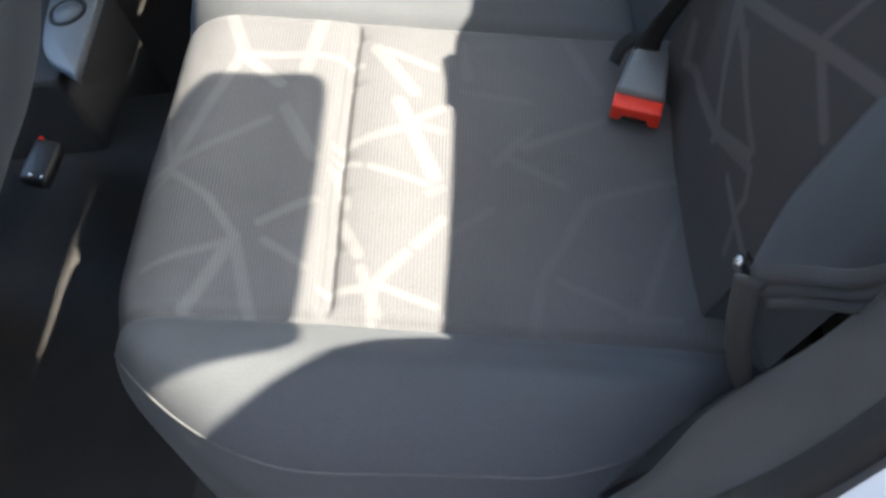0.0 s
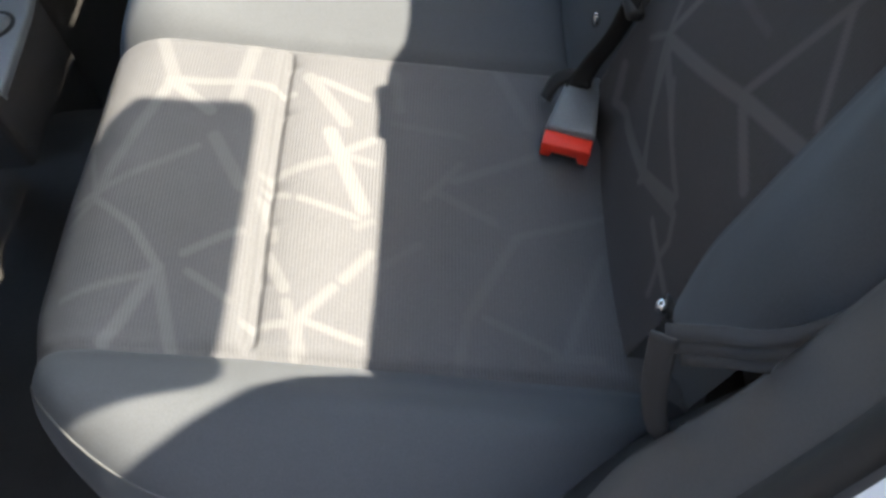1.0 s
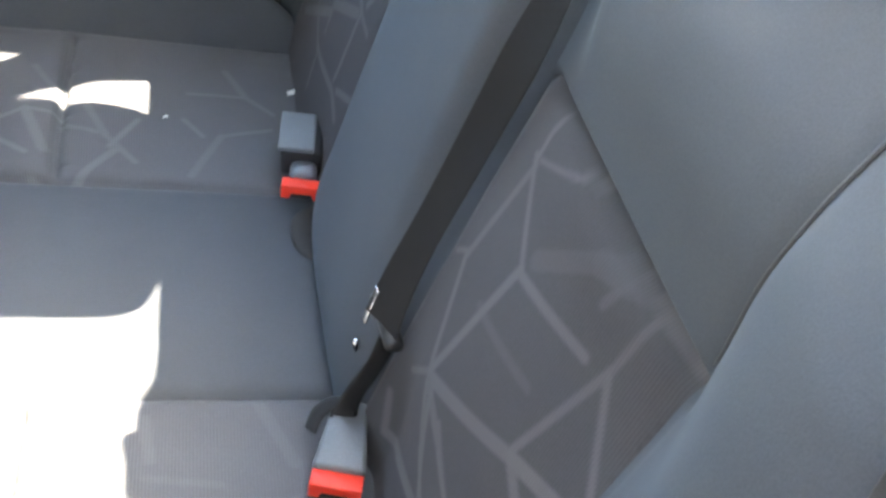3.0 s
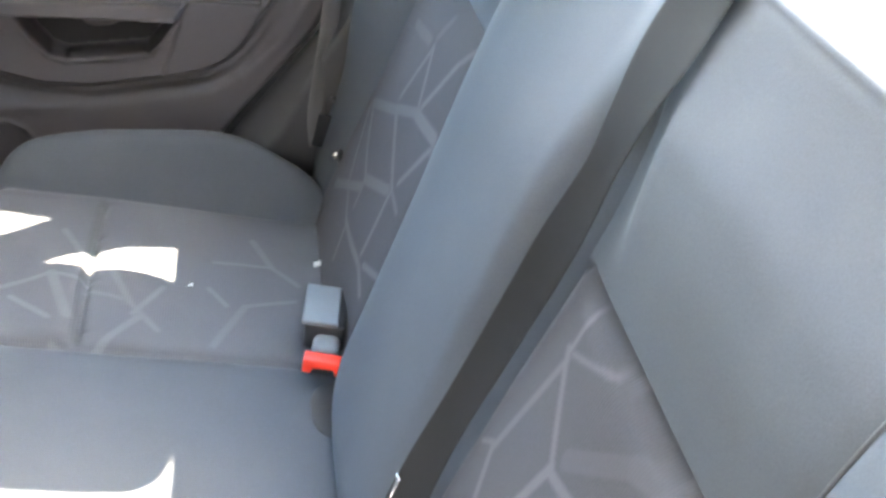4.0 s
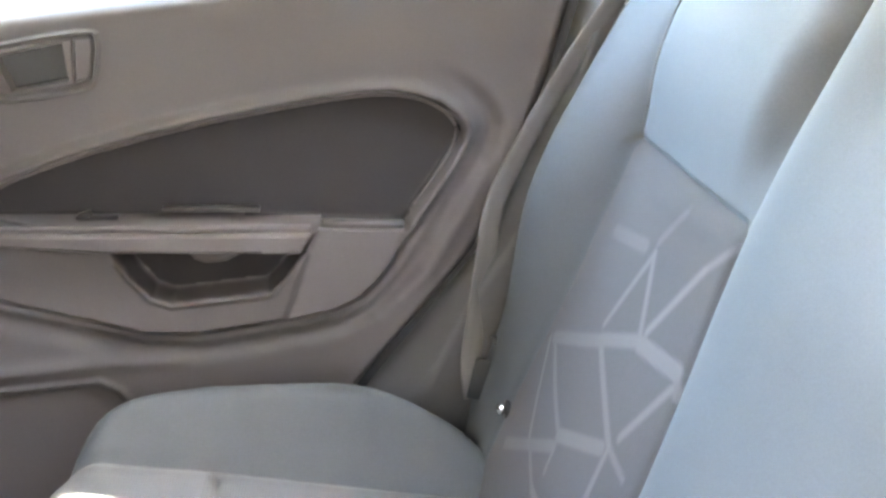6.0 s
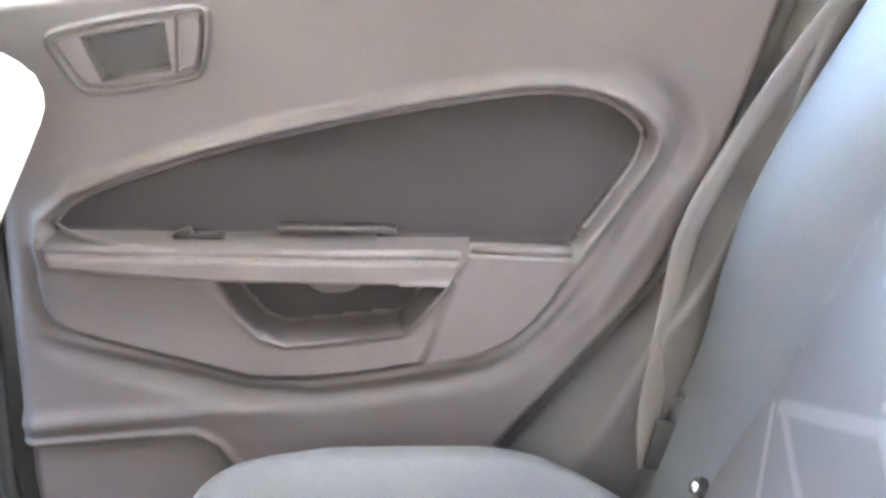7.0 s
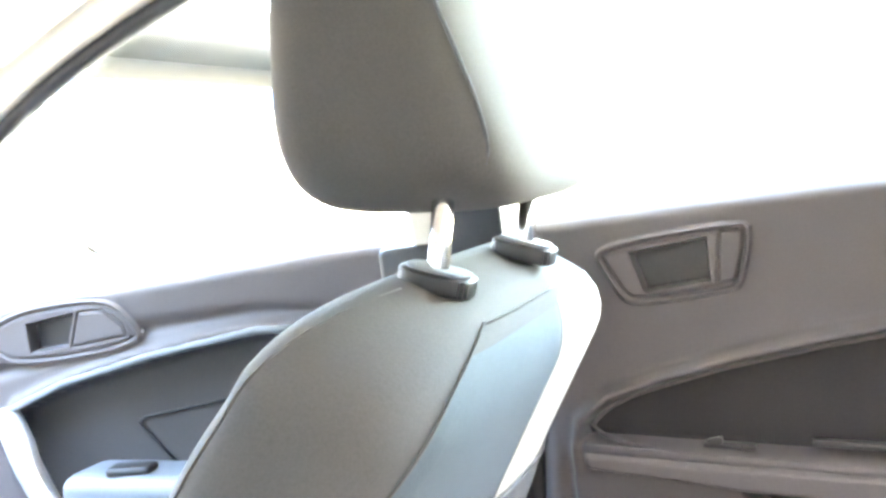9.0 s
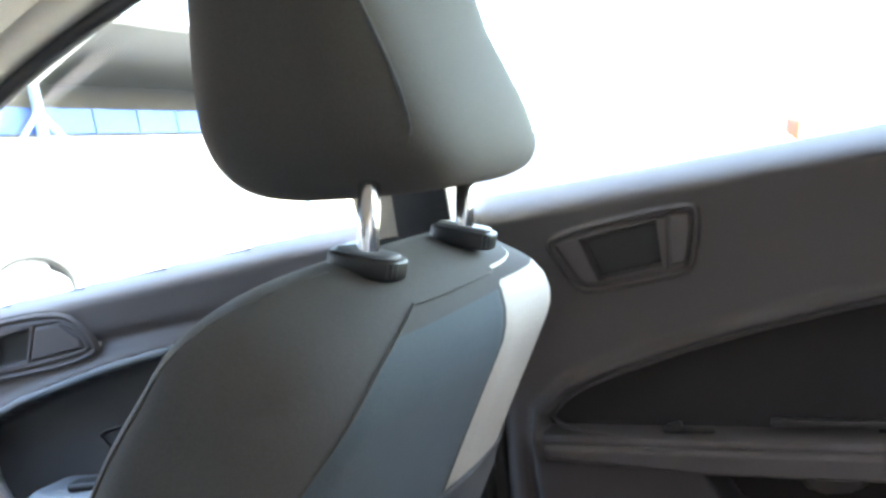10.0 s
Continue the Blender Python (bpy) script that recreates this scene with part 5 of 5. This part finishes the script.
part("boot_lid", block((0.64, 1.46, 0.08), (1.36, 0, 1.08), (0, 4, 0), 0.03), PAINT, shell, "white boot lid")
part("tail", block((0.10, 1.50, 0.70), (1.62, 0, 0.70), (0, -4, 0), 0.04), PAINT, shell, "white tail panel")
part("dashboard", block((0.45, 1.34, 0.34), (-1.20, 0, 0.86), (0, 8, 0), 0.06), DARKPLASTIC, shell, "black dashboard")
part("bonnet", block((1.1, 1.45, 0.10), (-1.98, 0, 0.90), (0, -5, 0), 0.04), PAINT, shell, "white bonnet")
part("firewall", prism([(-1.42, 0.33), (-1.25, 0.33), (-1.30, 0.98), (-1.46, 0.98)], "y", -0.74, 0.74), DARKPLASTIC, shell, "", False)
part("nose", block((0.40, 1.55, 0.45), (-2.40, 0, 0.60), (0, 0, 0), 0.08), PAINT, shell, "white front end")
for side in (-1, 1):
    part("front_wing", block((1.15, 0.16, 0.45), (-1.85, side * 0.74, 0.70), (0, 0, 0), 0.05), PAINT, shell, "white front wing")
    for x in (-1.75, 0.85):
        w = part("wheel", tube([(x, side * 0.62, 0.40), (x, side * 0.80, 0.40)], 0.30, 28), RUBBER, shell, "black tyre")
        part("rim", tube([(x, side * 0.70, 0.40), (x, side * 0.806, 0.40)], 0.19, 20), SILVER, w, "silver rim")

console = thing("centre_console", "grey plastic centre console between the front seats", "console", (-0.5, 0.03, 0.4))
part("console_body", prism([(-0.250, 0.34), (-0.262, 0.566), (-0.40, 0.566), (-0.46, 0.52), (-1.00, 0.54), (-1.00, 0.34)], "y", -0.040, 0.165, 0.008), CARPET, console, "black console sides", False)
part("end_cover", prism(rounded([(-0.230, -0.055), (-0.234, -0.049), (-0.283, -0.014), (-0.299, 0.05), (-0.303, 0.172), (-0.236, 0.172)], 2), "z", 0.564, 0.580, 0.004), CONSOLEPLASTIC, console, "blue grey plastic end cover")
dial = [(-0.268 + 0.0215 * math.cos(a), 0.060 + 0.0215 * math.sin(a), 0.5805) for a in [k * math.pi / 16 for k in range(32)]]
part("cup_ring", tube(dial, 0.0028, 6, closed=True), DARKPLASTIC, console, "dark round recess edge")
part("cup_lid", tube([(-0.268, 0.060, 0.570), (-0.268, 0.060, 0.583)], 0.0175, 28), CONSOLEPLASTIC, console, "round plastic lid")

# ---- outside ----
ground = new("ground", finish("ground", grid(24, 24, lambda u, v: (-600 + 1200 * u, -600 + 1200 * v, 0.10)), CONCRETE))
tagged(ground, "dusty grey asphalt yard in the sun", "ground", kind="structure")

canopy = thing("yard_canopy", "grey sheet canopy with blue fascia across the yard", "canopy", (-9.4, 12, 0.1))
part("canopy_roof", block((12.0, 30, 0.12), (-13.2, 9, 4.02), (0, 1.5, 0), 0.02, 1), ROOFSHEET, canopy, "grey corrugated sheet roof", False)
part("back_sheet", block((0.1, 30, 1.2), (-10.5, 9, 3.35), (0, 0, 0), 0.01, 1), ROOFSHEET, canopy, "grey sheet behind the fascia", False)
for k in range(30):
    part("fascia_panel", block((0.05, 0.97, 0.34), (-8.97, -5.5 + k, 3.02), (0, 0, 0), 0.01, 1), BLUE, canopy, "", False)
for k in range(4):
    y = -3.0 + 6.9 * k
    post = part("post", tube([(-8.85, y, 0.10), (-8.85, y, 4.3)], 0.07, 10), BLUEPOST, canopy, "pale blue steel post")
    for s in (-1, 1):
        part("brace", tube([(-8.85, y, 3.12), (-8.85, y + 0.42 * s, 2.75)], 0.04, 8), BLUEPOST, post)
wall = new("wall_yard", finish("wall_yard", block((0.2, 60, 2.74), (-9.15, 14, 1.47), (0, 0, 0), 0.02, 1), YARDPAINT, False))
tagged(wall, "white painted yard wall", "wall", kind="structure")


pane = thing("yard_window", "blue grey window in the white yard wall", "window", (-9.04, 11.9, 1.3))
part("window_frame", block((0.06, 0.72, 0.86), (-9.03, 11.85, 1.68), (0, 0, 0), 0.01, 1), WALLPAINT, pane, "", False)
part("pane", block((0.02, 0.58, 0.72), (-8.995, 11.85, 1.68), (0, 0, 0), 0.002, 1), YARDGLASS, pane, "blue grey glass", False)

# No such wall is known; it keeps daylight off the car's left side.
left_blocker = new("shade_wall", finish("shade_wall", block((30, 0.2, 3.4), (0, -1.85, 1.8), (0, 0, 0), 0.02, 1), SIDEWALL, False))
tagged(left_blocker, "unseen dark wall added to cut light from the left", "wall", kind="structure")


def parked_car(at, turn):
    c = thing("parked_car", "white parked hatchback with red tail lamp", "car", (at[0], at[1], 0.10))
    m = pose(at[0], at[1], 0.10, 0, 0, turn)

    def put(name, bm, mat, parent, label="", smooth=True):
        bm.transform(m)
        return part(name, bm, mat, parent, label, smooth)

    body = prism([(-2.0, 0.25), (-2.05, 0.62), (-1.9, 0.80), (-1.0, 0.92), (-0.35, 1.40), (0.9, 1.46), (1.6, 1.25), (1.85, 0.98), (1.9, 0.55), (1.85, 0.25)], "y", -0.82, 0.82, 0.06)
    for v in body.verts:
        if v.co.z > 0.95:
            v.co.y *= 1 - 0.28 * (v.co.z - 0.95)
    put("body", body, PAINT, c, "white painted body")
    for s in (-1, 1):
        put("side_window", prism([(-0.78, 0.98), (-0.28, 1.33), (0.35, 1.37), (0.35, 0.98)], "y", s * 0.755, s * 0.80), CARGLASS, c, "side glass", False)
        put("side_window", prism([(0.42, 0.98), (0.42, 1.37), (0.95, 1.36), (1.35, 1.15), (1.30, 1.00)], "y", s * 0.755, s * 0.80), CARGLASS, c, "side glass", False)
        put("tail_lamp", block((0.10, 0.12, 0.32), (1.80, s * 0.70, 0.98), (0, 18, 0), 0.03), REDPLASTIC, c, "red tail lamp")
        for x in (-1.25, 1.2):
            w = put("wheel", tube([(x, s * 0.66, 0.30), (x, s * 0.83, 0.30)], 0.30, 24), RUBBER, c, "black tyre")
            put("rim", tube([(x, s * 0.7, 0.30), (x, s * 0.835, 0.30)], 0.19, 16), SILVER, w, "silver rim")
    return c


parked_car((-1.85, 7.6), 2)
